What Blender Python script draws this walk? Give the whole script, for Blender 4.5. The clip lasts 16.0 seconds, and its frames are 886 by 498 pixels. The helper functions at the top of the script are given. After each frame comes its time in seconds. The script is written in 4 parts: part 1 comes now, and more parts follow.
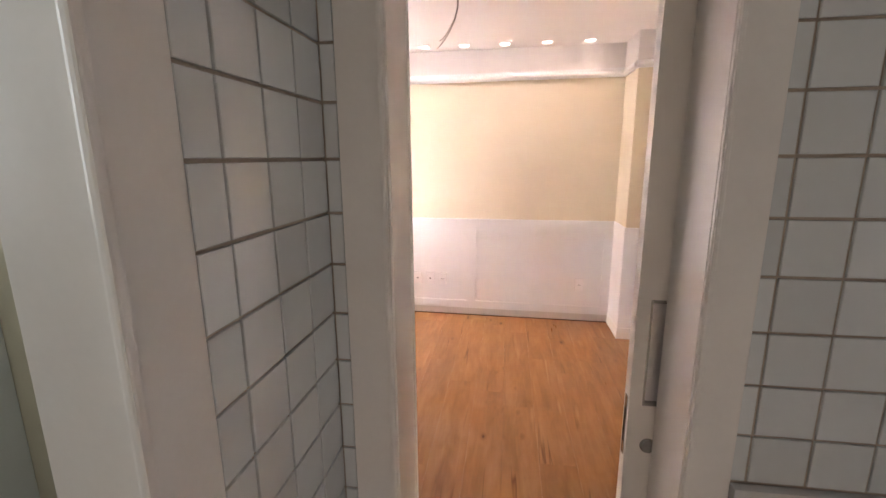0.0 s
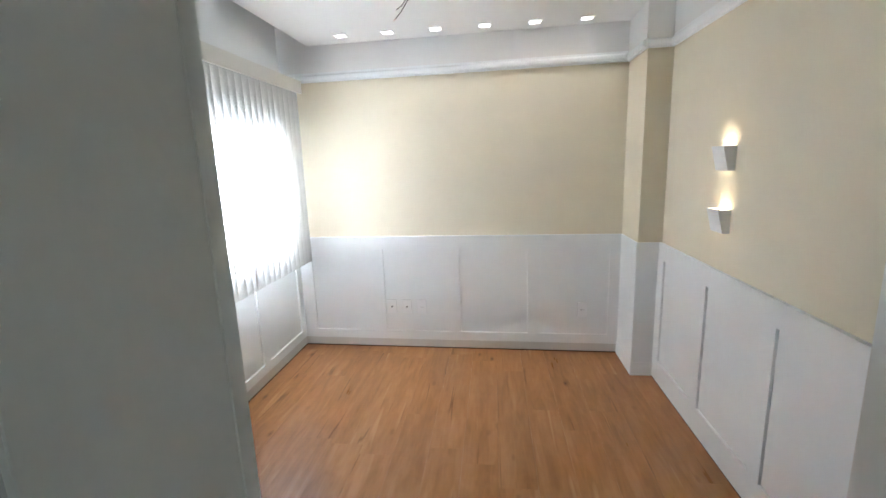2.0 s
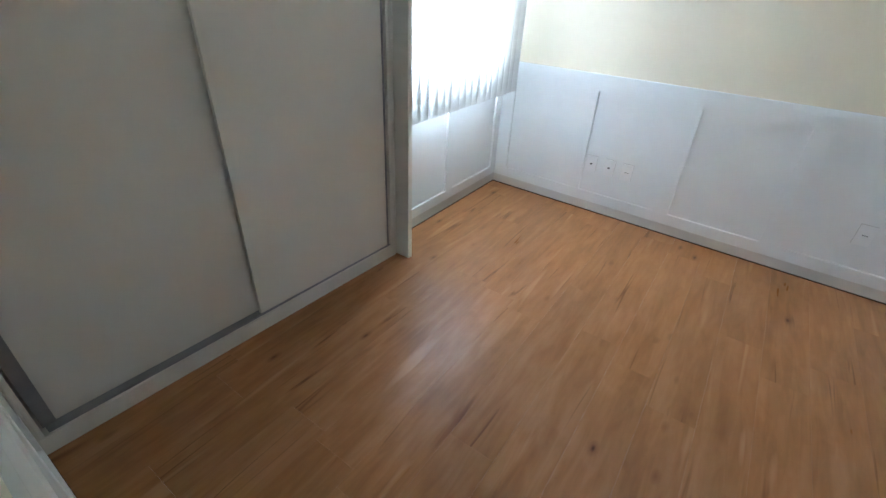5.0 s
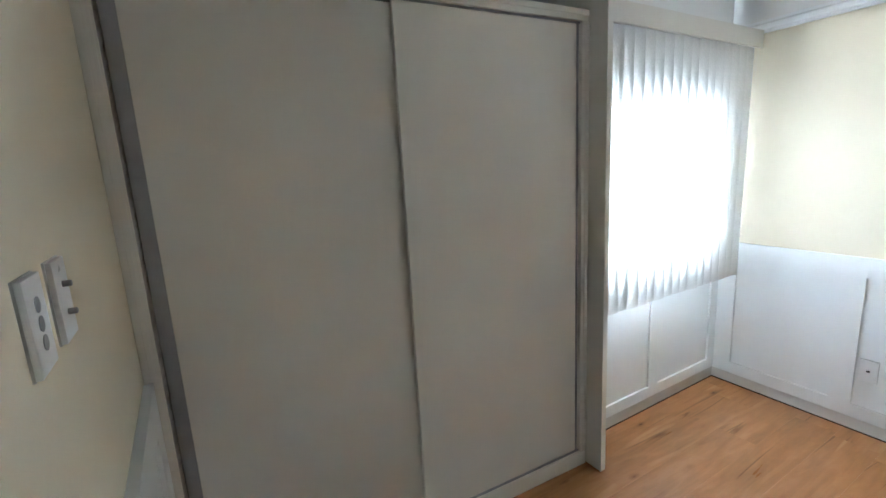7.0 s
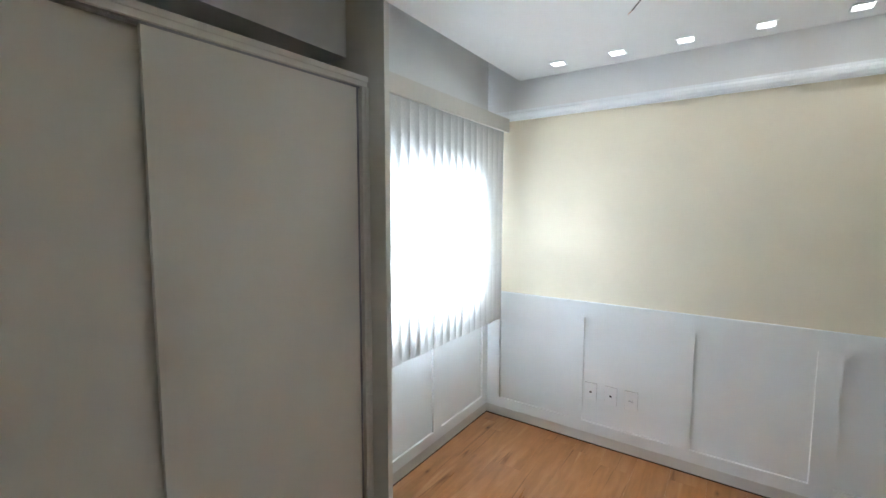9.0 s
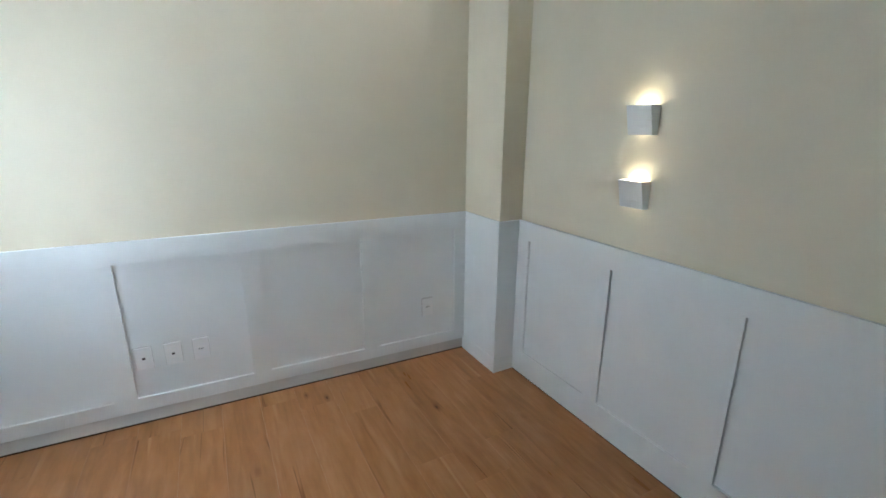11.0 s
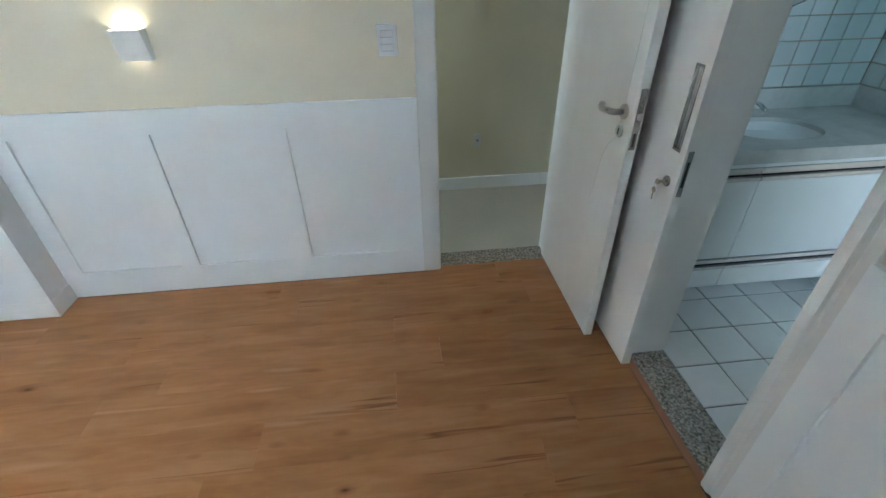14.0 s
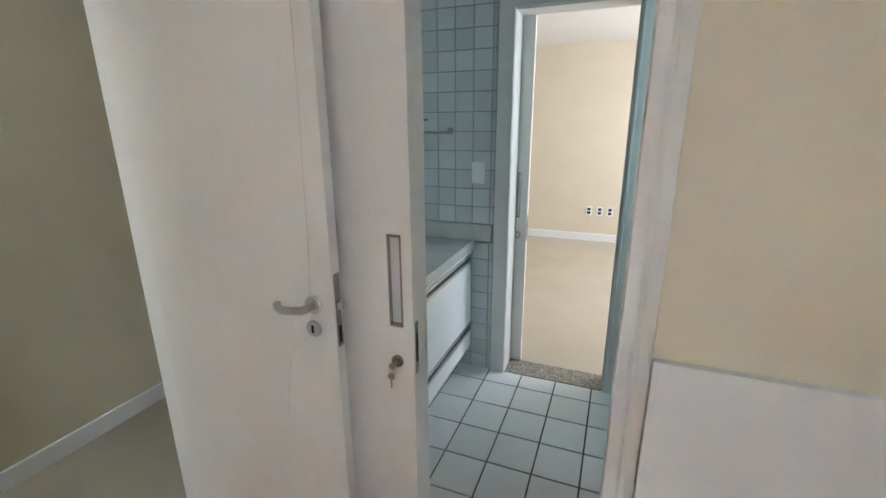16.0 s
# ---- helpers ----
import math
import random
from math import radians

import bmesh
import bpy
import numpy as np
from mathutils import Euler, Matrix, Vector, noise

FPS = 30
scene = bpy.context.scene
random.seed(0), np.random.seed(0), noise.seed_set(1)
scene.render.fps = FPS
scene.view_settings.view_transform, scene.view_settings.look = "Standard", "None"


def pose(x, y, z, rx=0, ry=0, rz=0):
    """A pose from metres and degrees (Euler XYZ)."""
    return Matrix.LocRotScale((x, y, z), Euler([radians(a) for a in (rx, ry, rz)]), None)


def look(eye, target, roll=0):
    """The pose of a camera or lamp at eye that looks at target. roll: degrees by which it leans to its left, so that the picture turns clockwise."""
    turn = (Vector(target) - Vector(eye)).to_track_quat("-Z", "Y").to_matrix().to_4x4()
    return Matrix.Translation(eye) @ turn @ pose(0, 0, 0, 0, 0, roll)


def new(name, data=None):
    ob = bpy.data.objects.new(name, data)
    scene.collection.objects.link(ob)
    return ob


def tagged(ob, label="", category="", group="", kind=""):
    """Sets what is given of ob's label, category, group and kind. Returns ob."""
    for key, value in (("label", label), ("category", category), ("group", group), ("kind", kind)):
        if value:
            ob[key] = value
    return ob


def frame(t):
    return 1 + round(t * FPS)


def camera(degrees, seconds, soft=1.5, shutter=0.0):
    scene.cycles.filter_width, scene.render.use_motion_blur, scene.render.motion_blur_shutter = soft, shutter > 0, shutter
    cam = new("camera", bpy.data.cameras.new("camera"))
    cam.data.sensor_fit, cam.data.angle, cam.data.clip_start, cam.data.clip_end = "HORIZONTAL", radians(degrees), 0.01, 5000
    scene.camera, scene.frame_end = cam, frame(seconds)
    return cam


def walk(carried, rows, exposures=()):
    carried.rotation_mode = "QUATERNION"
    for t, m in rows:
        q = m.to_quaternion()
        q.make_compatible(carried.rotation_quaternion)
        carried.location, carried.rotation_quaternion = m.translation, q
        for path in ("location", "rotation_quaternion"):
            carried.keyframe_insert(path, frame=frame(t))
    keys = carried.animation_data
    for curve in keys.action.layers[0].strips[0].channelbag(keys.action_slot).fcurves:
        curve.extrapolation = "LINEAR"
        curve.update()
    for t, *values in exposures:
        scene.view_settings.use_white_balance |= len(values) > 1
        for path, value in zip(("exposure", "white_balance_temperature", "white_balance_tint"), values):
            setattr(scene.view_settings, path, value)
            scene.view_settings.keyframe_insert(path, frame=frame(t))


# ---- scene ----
cam = camera(90.8, 16.0, soft=1.5)
PATH = [
    (0, (1.626, -4.145, 1.564), (1.338, -2.209, 1.152), -0.4),
    (0.5, (1.656, -4.001, 1.556), (1.462, -2.051, 1.157), -0.9),
    (1, (1.682, -3.844, 1.558), (1.473, -1.893, 1.173), -1.4),
    (1.5, (1.659, -3.66, 1.554), (1.427, -1.713, 1.161), -1.6),
    (2, (1.623, -3.46, 1.568), (1.388, -1.512, 1.179), -2.1),
    (2.5, (1.628, -3.304, 1.503), (1.391, -1.354, 1.125), -1.7),
    (3, (1.662, -3.208, 1.504), (1.236, -1.3, 1.083), -2.1),
    (3.5, (1.685, -3.161, 1.537), (1.058, -1.422, 0.775), -1.6),
    (3.7, (1.734, -3.133, 1.517), (1.091, -1.483, 0.587), -0.7),
    (5.8, (1.486, -3.055, 1.483), (0.195, -1.864, 0.527), -1.1),
    (6, (1.472, -3.027, 1.493), (0.063, -1.873, 0.668), -1.4),
    (6.5, (1.443, -2.99, 1.544), (-0.172, -1.955, 0.975), -2.5),
    (7, (1.469, -2.965, 1.572), (-0.227, -1.974, 1.196), -3.1),
    (7.5, (1.478, -2.95, 1.605), (-0.205, -1.897, 1.366), -2.5),
    (8, (1.495, -2.951, 1.614), (-0.118, -1.773, 1.507), -1.3),
    (8.5, (1.499, -2.918, 1.611), (0.049, -1.546, 1.491), -0.8),
    (9, (1.496, -2.876, 1.589), (0.389, -1.219, 1.411), 0.1),
    (9.5, (1.44, -2.748, 1.574), (0.771, -0.88, 1.318), 0.3),
    (10, (1.372, -2.614, 1.537), (1.282, -0.649, 1.175), 1.1),
    (10.2, (1.324, -2.571, 1.507), (1.465, -0.614, 1.117), 1.2),
    (12.3, (0.835, -2.265, 1.504), (2.331, -1.282, 0.612), 0.1),
    (12.5, (0.792, -2.298, 1.502), (2.317, -1.404, 0.567), 0.2),
    (13, (0.741, -2.324, 1.492), (2.347, -1.713, 0.469), -0.9),
    (13.5, (0.703, -2.221, 1.498), (2.373, -2.042, 0.412), -1.6),
    (14, (0.701, -2.182, 1.509), (2.356, -2.349, 0.399), -1.0),
    (14.5, (0.832, -2.174, 1.487), (2.439, -2.79, 0.469), 0.3),
    (15, (1.035, -2.16, 1.493), (2.483, -3.248, 0.643), 0.9),
    (15.5, (1.223, -2.138, 1.486), (2.338, -3.632, 0.762), 2.3),
    (16, (1.439, -2.09, 1.518), (2.156, -3.875, 0.969), -0.4),
]
EXPOSURES = [(0, 1.75, 7700, 38), (0.5, 1.85, 7100, 31), (1, 1.76, 6900, 27), (1.5, 1.66, 6400, 21), (2, 1.3, 5950, 11), (3, 1.12, 5500, 6), (6, 1.2, 5300, 5), (8, 1.2, 5800, 8), (9, 1.02, 5700, 7), (9.5, 0.93, 5600, 7), (10, 0.65, 5600, 7), (12.5, 1.3, 5150, 1), (13, 1.38, 5150, 1), (13.5, 1.42, 5200, 2), (14.5, 1.35, 5500, 5), (15.5, 1.52, 6050, 13), (16, 1.55, 6050, 14)]
walk(cam, [(t, look(eye, target, roll)) for t, eye, target, roll in PATH], EXPOSURES)

# ---- world, lights ----
world = bpy.data.worlds.new("World")
scene.world = world
world.use_nodes = True
wn = world.node_tree
sky = wn.nodes.new("ShaderNodeTexSky")
sky.sky_type, sky.sun_disc = "NISHITA", False
sky.sun_elevation, sky.sun_rotation = radians(58), radians(100)
wn.nodes["Background"].inputs["Strength"].default_value = 0.1
wn.links.new(sky.outputs[0], wn.nodes["Background"].inputs["Color"])


def lamp(name, kind, energy, m, color=(1, 1, 1), size=0.1, size_y=None, spread=180):
    data = bpy.data.lights.new(name, kind)
    data.energy, data.color = energy, color
    if kind == "AREA":
        data.size = size
        data.spread = radians(spread)
        if size_y:
            data.shape, data.size_y = "RECTANGLE", size_y
    ob = new(name, data)
    ob.matrix_world = m
    return ob


sun = lamp("sun", "SUN", 2.5, look((6, 2, 9), (0, 0, 0)), (1, 0.95, 0.88))
sun.data.angle = radians(0.5)
lamp("window_daylight", "AREA", 102, look((-0.076, -0.75, 1.40), (1, -0.75, 1.40)), (0.90, 0.95, 0.99), 0.88, 0.72, spread=138)
lamp("far_room_daylight", "AREA", 26, look((-0.46, -6.3, 1.55), (1, -6.3, 1.45)), (0.98, 0.98, 1.0), 1.8, 1.3)
lamp("shower_daylight", "AREA", 1.65, look((0.42, -3.95, 1.75), (2, -3.95, 1.4)), (0.60, 0.90, 0.93), 0.6, 0.6)
DOWNLIGHTS = [0.53 + 0.348 * i for i in range(6)]
for x in DOWNLIGHTS:
    lamp("downlight_lamp", "AREA", 0.18, look((x, -0.14, 2.492), (x, -0.14, 0)), (1, 0.91, 0.81), 0.05, spread=96)
# fill lamp added to brighten the hall; no source is known there
lamp("hall_fill_lamp", "AREA", 3.3, look((3.35, -0.93, 1.5), (3.35, -6, 1.4)), (0.97, 1.0, 0.95), 0.7, 1.2)
for z in (1.235, 1.54):
    lamp("sconce_lamp", "AREA", 0.11, look((2.734, -1.15, z + 0.036), (2.734, -1.15, 9)), (1, 0.80, 0.52), 0.028)
    lamp("sconce_lamp", "AREA", 0.016, look((2.740, -1.15, z - 0.035), (2.740, -1.15, -9)), (1, 0.80, 0.52), 0.016)


# ---- materials ----
def material(name, color, rough=0.5, metal=0.0, vary=0.06, scale=6.0, grain=120.0, bump=0.05, spec=0.5, stretch=(1, 1, 1), island=False, coat=0.0):
    m = bpy.data.materials.new(name)
    m.use_nodes = True
    n, l = m.node_tree.nodes, m.node_tree.links
    b = n["Principled BSDF"]
    b.inputs["Roughness"].default_value, b.inputs["Metallic"].default_value = rough, metal
    b.inputs["Specular IOR Level"].default_value = spec
    b.inputs["Coat Weight"].default_value = coat
    tc, mp = n.new("ShaderNodeTexCoord"), n.new("ShaderNodeMapping")
    mp.inputs["Scale"].default_value = stretch
    l.new(tc.outputs["Object"], mp.inputs["Vector"])
    big, fine = n.new("ShaderNodeTexNoise"), n.new("ShaderNodeTexNoise")
    big.inputs["Scale"].default_value, big.inputs["Detail"].default_value = scale, 4
    fine.inputs["Scale"].default_value, fine.inputs["Detail"].default_value = grain, 3
    for t in (big, fine):
        l.new(mp.outputs[0], t.inputs["Vector"])
    mix = n.new("ShaderNodeMath")
    mix.operation = "MULTIPLY_ADD"
    mix.inputs[1].default_value = 0.4
    l.new(fine.outputs["Fac"], mix.inputs[0])
    l.new(big.outputs["Fac"], mix.inputs[2])
    ramp = n.new("ShaderNodeValToRGB")
    e = ramp.color_ramp.elements
    e[0].position, e[1].position = 0.45, 0.95
    e[0].color = (*[c * (1 - vary) for c in color], 1)
    e[1].color = (*[min(1, c * (1 + vary)) for c in color], 1)
    l.new(mix.outputs[0], ramp.inputs[0])
    last = ramp.outputs[0]
    if island:
        info, hsv, ma = n.new("ShaderNodeObjectInfo"), n.new("ShaderNodeHueSaturation"), n.new("ShaderNodeMapRange")
        ma.inputs[3].default_value, ma.inputs[4].default_value = 0.92, 1.06
        l.new(info.outputs["Random"], ma.inputs[0])
        l.new(ma.outputs[0], hsv.inputs["Value"])
        l.new(last, hsv.inputs["Color"])
        last = hsv.outputs[0]
    l.new(last, b.inputs["Base Color"])
    rr = n.new("ShaderNodeMapRange")
    rr.inputs[3].default_value, rr.inputs[4].default_value = max(0.02, rough - 0.07), min(1, rough + 0.07)
    l.new(big.outputs["Fac"], rr.inputs[0])
    l.new(rr.outputs[0], b.inputs["Roughness"])
    if bump:
        bp = n.new("ShaderNodeBump")
        bp.inputs["Strength"].default_value, bp.inputs["Distance"].default_value = bump, 0.002
        l.new(fine.outputs["Fac"], bp.inputs["Height"])
        l.new(bp.outputs[0], b.inputs["Normal"])
    return m


def glow_material(name, color, strength):
    m = bpy.data.materials.new(name)
    m.use_nodes = True
    b = m.node_tree.nodes["Principled BSDF"]
    b.inputs["Base Color"].default_value = (0.8, 0.8, 0.8, 1)
    b.inputs["Emission Color"].default_value = (*color, 1)
    b.inputs["Emission Strength"].default_value = strength
    return m


def glass_material(name, color=(1, 1, 1), rough=0.0):
    m = bpy.data.materials.new(name)
    m.use_nodes = True
    b = m.node_tree.nodes["Principled BSDF"]
    b.inputs["Base Color"].default_value = (*color, 1)
    b.inputs["Roughness"].default_value = rough
    b.inputs["Transmission Weight"].default_value = 1
    b.inputs["IOR"].default_value = 1.45
    return m


def blind_material():
    m = bpy.data.materials.new("blind_fabric")
    m.use_nodes = True
    n, l = m.node_tree.nodes, m.node_tree.links
    out = n["Material Output"]
    n.remove(n["Principled BSDF"])
    d, t, mix = n.new("ShaderNodeBsdfDiffuse"), n.new("ShaderNodeBsdfTranslucent"), n.new("ShaderNodeMixShader")
    tc, mp, no, ramp = n.new("ShaderNodeTexCoord"), n.new("ShaderNodeMapping"), n.new("ShaderNodeTexNoise"), n.new("ShaderNodeValToRGB")
    mp.inputs["Scale"].default_value = (260, 260, 90)
    no.inputs["Scale"].default_value, no.inputs["Detail"].default_value = 1, 3
    e = ramp.color_ramp.elements
    e[0].position, e[0].color = 0.3, (0.70, 0.70, 0.69, 1)
    e[1].position, e[1].color = 0.7, (0.80, 0.80, 0.79, 1)
    l.new(tc.outputs["Object"], mp.inputs[0])
    l.new(mp.outputs[0], no.inputs["Vector"])
    l.new(no.outputs["Fac"], ramp.inputs[0])
    for s in (d, t):
        l.new(ramp.outputs[0], s.inputs["Color"])
    mix.inputs[0].default_value = 0.20
    l.new(d.outputs[0], mix.inputs[1])
    l.new(t.outputs[0], mix.inputs[2])
    l.new(mix.outputs[0], out.inputs["Surface"])
    return m


def wood_material():
    m = bpy.data.materials.new("laminate_wood")
    m.use_nodes = True
    n, l = m.node_tree.nodes, m.node_tree.links
    b = n["Principled BSDF"]
    tc, info = n.new("ShaderNodeTexCoord"), n.new("ShaderNodeObjectInfo")
    off, add = n.new("ShaderNodeMath"), n.new("ShaderNodeVectorMath")
    off.operation, off.inputs[1].default_value = "MULTIPLY", 29.0
    l.new(info.outputs["Random"], off.inputs[0])
    l.new(tc.outputs["Object"], add.inputs[0])
    l.new(off.outputs[0], add.inputs[1])

    def noise_tex(vec_scale, scale, detail, distortion=0.0):
        mp, t = n.new("ShaderNodeMapping"), n.new("ShaderNodeTexNoise")
        mp.inputs["Scale"].default_value = vec_scale
        t.inputs["Scale"].default_value, t.inputs["Detail"].default_value, t.inputs["Distortion"].default_value = scale, detail, distortion
        l.new(add.outputs[0], mp.inputs[0])
        l.new(mp.outputs[0], t.inputs["Vector"])
        return t.outputs["Fac"]

    def ramp_of(fac, low, low_color, high, high_color):
        r = n.new("ShaderNodeValToRGB")
        for el, pos, c in zip(r.color_ramp.elements, (low, high), (low_color, high_color)):
            el.position, el.color = pos, (*c, 1)
        l.new(fac, r.inputs[0])
        return r

    def math_of(kind, x, y):
        q = n.new("ShaderNodeMath")
        q.operation = kind
        for slot, v in zip(q.inputs, (x, y)):
            if isinstance(v, float):
                slot.default_value = v
            else:
                l.new(v, slot)
        return q.outputs[0]

    def mixed(kind, fac, x, y):
        q = n.new("ShaderNodeMixRGB")
        q.blend_type = kind
        for slot, v in zip(q.inputs, (fac, x, y)):
            if isinstance(v, float):
                slot.default_value = v
            elif isinstance(v, tuple):
                slot.default_value = (*v, 1)
            else:
                l.new(v, slot)
        return q.outputs[0]

    broad = noise_tex((1, 0.13, 1), 10, 3, 0.5)
    streak = noise_tex((1, 0.10, 1), 30, 3, 0.9)
    mottle = noise_tex((1, 0.35, 1), 14, 4, 0.8)
    fine = noise_tex((1, 0.02, 1), 400, 2)
    tone = math_of("ADD", math_of("MULTIPLY", streak, 0.35), math_of("ADD", math_of("MULTIPLY", mottle, 0.35), math_of("MULTIPLY", broad, 0.55)))
    base = ramp_of(tone, 0.46, (0.262, 0.117, 0.043), 0.80, (0.395, 0.195, 0.082))
    base.color_ramp.elements.new(0.62).color = (0.333, 0.149, 0.056, 1)
    # long dark veins that follow the grain, here and there
    vein = math_of("ABSOLUTE", math_of("SUBTRACT", noise_tex((1, 0.04, 1), 9, 3, 0.3), 0.5), 0.0)
    vein_line = ramp_of(vein, 0.0, (1, 1, 1), 0.016, (0, 0, 0))
    vein_where = ramp_of(noise_tex((1, 0.28, 1), 7, 1), 0.52, (0, 0, 0), 0.63, (0.9, 0.9, 0.9))
    col = mixed("MULTIPLY", math_of("MULTIPLY", vein_line.outputs[0], vein_where.outputs[0]), base.outputs[0], (0.46, 0.40, 0.35))
    # pale sapwood dashes
    pale = ramp_of(noise_tex((1, 0.085, 1), 17, 1, 0.5), 0.66, (0, 0, 0), 0.78, (0.6, 0.6, 0.6))
    col = mixed("MIX", pale.outputs[0], col, (0.47, 0.26, 0.125))
    # dark knots with a soft halo, in some places only
    mpk, vor = n.new("ShaderNodeMapping"), n.new("ShaderNodeTexVoronoi")
    mpk.inputs["Scale"].default_value = (8.0, 3.6, 1)
    vor.inputs["Scale"].default_value = 1.0
    l.new(add.outputs[0], mpk.inputs[0])
    l.new(mpk.outputs[0], vor.inputs["Vector"])
    knot = ramp_of(vor.outputs["Distance"], 0.02, (1, 1, 1), 0.17, (0, 0, 0))
    knot.color_ramp.elements.new(0.075).color = (0.36, 0.36, 0.36, 1)
    some = ramp_of(vor.outputs["Color"], 0.40, (0, 0, 0), 0.48, (1, 1, 1))
    col = mixed("MULTIPLY", math_of("MULTIPLY", knot.outputs[0], some.outputs[0]), col, (0.26, 0.20, 0.17))
    hsv, ma = n.new("ShaderNodeHueSaturation"), n.new("ShaderNodeMapRange")
    ma.inputs[3].default_value, ma.inputs[4].default_value = 0.95, 1.05
    l.new(info.outputs["Random"], ma.inputs[0])
    l.new(ma.outputs[0], hsv.inputs["Value"])
    l.new(col, hsv.inputs["Color"])
    l.new(hsv.outputs[0], b.inputs["Base Color"])
    rr = n.new("ShaderNodeMapRange")
    rr.inputs[3].default_value, rr.inputs[4].default_value = 0.24, 0.36
    l.new(broad, rr.inputs[0])
    l.new(rr.outputs[0], b.inputs["Roughness"])
    b.inputs["Specular IOR Level"].default_value = 0.22
    bp = n.new("ShaderNodeBump")
    bp.inputs["Strength"].default_value, bp.inputs["Distance"].default_value = 0.12, 0.001
    l.new(fine, bp.inputs["Height"])
    l.new(bp.outputs[0], b.inputs["Normal"])
    return m


def granite_material():
    m = bpy.data.materials.new("granite")
    m.use_nodes = True
    n, l = m.node_tree.nodes, m.node_tree.links
    b = n["Principled BSDF"]
    tc, v, no, mixf, ramp = n.new("ShaderNodeTexCoord"), n.new("ShaderNodeTexVoronoi"), n.new("ShaderNodeTexNoise"), n.new("ShaderNodeMath"), n.new("ShaderNodeValToRGB")
    v.inputs["Scale"].default_value, no.inputs["Scale"].default_value, no.inputs["Detail"].default_value = 150, 90, 6
    l.new(tc.outputs["Object"], v.inputs["Vector"])
    l.new(tc.outputs["Object"], no.inputs["Vector"])
    mixf.operation, mixf.inputs[1].default_value = "MULTIPLY_ADD", 0.35
    l.new(v.outputs["Color"], mixf.inputs[0])
    l.new(no.outputs["Fac"], mixf.inputs[2])
    e = ramp.color_ramp.elements
    e[0].position, e[0].color = 0.40, (0.07, 0.066, 0.06, 1)
    e[1].position, e[1].color = 0.86, (0.42, 0.39, 0.34, 1)
    ramp.color_ramp.elements.new(0.62).color = (0.22, 0.20, 0.17, 1)
    l.new(mixf.outputs[0], ramp.inputs[0])
    l.new(ramp.outputs[0], b.inputs["Base Color"])
    b.inputs["Roughness"].default_value = 0.22
    return m


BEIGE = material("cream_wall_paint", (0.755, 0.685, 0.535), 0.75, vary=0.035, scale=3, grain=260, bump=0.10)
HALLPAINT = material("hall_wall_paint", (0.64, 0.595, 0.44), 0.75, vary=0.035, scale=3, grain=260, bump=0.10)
BAND = material("white_band_paint", (0.82, 0.815, 0.80), 0.6, vary=0.02, scale=4, grain=180, bump=0.04)
WHITE = material("white_satin_paint", (0.868, 0.890, 0.897), 0.42, vary=0.02, scale=4, grain=180, bump=0.03)
# baseboard colour, a little greyer than the white boards above it
SKIRT = material("greyer_white_skirting", (0.72, 0.71, 0.69), 0.5, vary=0.04, scale=9, grain=150, bump=0.03)
CEIL = material("matt_ceiling_paint", (0.87, 0.865, 0.85), 0.9, vary=0.02, scale=2, grain=300, bump=0.06)
CASING = material("white_casing_enamel", (0.78, 0.77, 0.74), 0.35, vary=0.03, scale=7, grain=90, bump=0.04)
LAMINATE = material("off_white_wardrobe_laminate", (0.80, 0.77, 0.715), 0.45, vary=0.02, scale=3, grain=200, bump=0.03)
DOORPAINT = material("white_door_paint", (0.78, 0.755, 0.72), 0.42, vary=0.03, scale=5, grain=60, bump=0.05, stretch=(1, 1, 0.2))
ALU = material("brushed_aluminium", (0.62, 0.62, 0.63), 0.32, 0.9, vary=0.08, scale=20, grain=300, bump=0.03, stretch=(1, 1, 0.1))
GREYALU = material("grey_aluminium_profile", (0.34, 0.34, 0.36), 0.45, 0.6, vary=0.06, scale=20, grain=200, bump=0.02)
CHROME = material("chrome", (0.62, 0.62, 0.63), 0.10, 1.0, vary=0.03, bump=0)
STEEL = material("satin_nickel", (0.52, 0.51, 0.49), 0.30, 1.0, vary=0.06, scale=30, bump=0.02)
PLATE = material("polished_fitting_metal", (0.42, 0.42, 0.41), 0.24, 0.8, vary=0.05, scale=30, bump=0.0)
BRASS = material("brass_key", (0.34, 0.29, 0.21), 0.35, 1.0, vary=0.1, scale=40, bump=0.02)
DARK = material("dark_gap", (0.014, 0.012, 0.012), 0.8, vary=0.2, bump=0)
PLASTIC = material("white_switch_plastic", (0.90, 0.91, 0.92), 0.30, vary=0.015, scale=30, bump=0.0)
HALLPLATE = material("beige_blank_plate", (0.62, 0.585, 0.46), 0.5, vary=0.02, scale=30, bump=0)
# grey that stands for shade round the plates and between rockers
GAP_SHADE = material("pale_grey_gap_shade", (0.52, 0.52, 0.52), 0.5, vary=0.04, scale=30, bump=0)
GREYPLASTIC = material("grey_switch_insert", (0.30, 0.31, 0.33), 0.4, vary=0.05, scale=30, bump=0)
WOOD = wood_material()
WOODTRIM = material("wood_floor_strip", (0.30, 0.12, 0.055), 0.4, vary=0.15, scale=15, grain=120, stretch=(0.1, 1, 1))
SUBFLOOR = material("dark_floor_joint", (0.06, 0.03, 0.018), 0.8, vary=0.1, bump=0)
GRANITE = granite_material()
TILE = material("white_glazed_tile", (0.64, 0.69, 0.695), 0.12, vary=0.02, scale=8, grain=40, bump=0.02, island=True)
GROUT = material("beige_grey_grout", (0.42, 0.36, 0.30), 0.9, vary=0.15, scale=10, grain=200, bump=0.1)
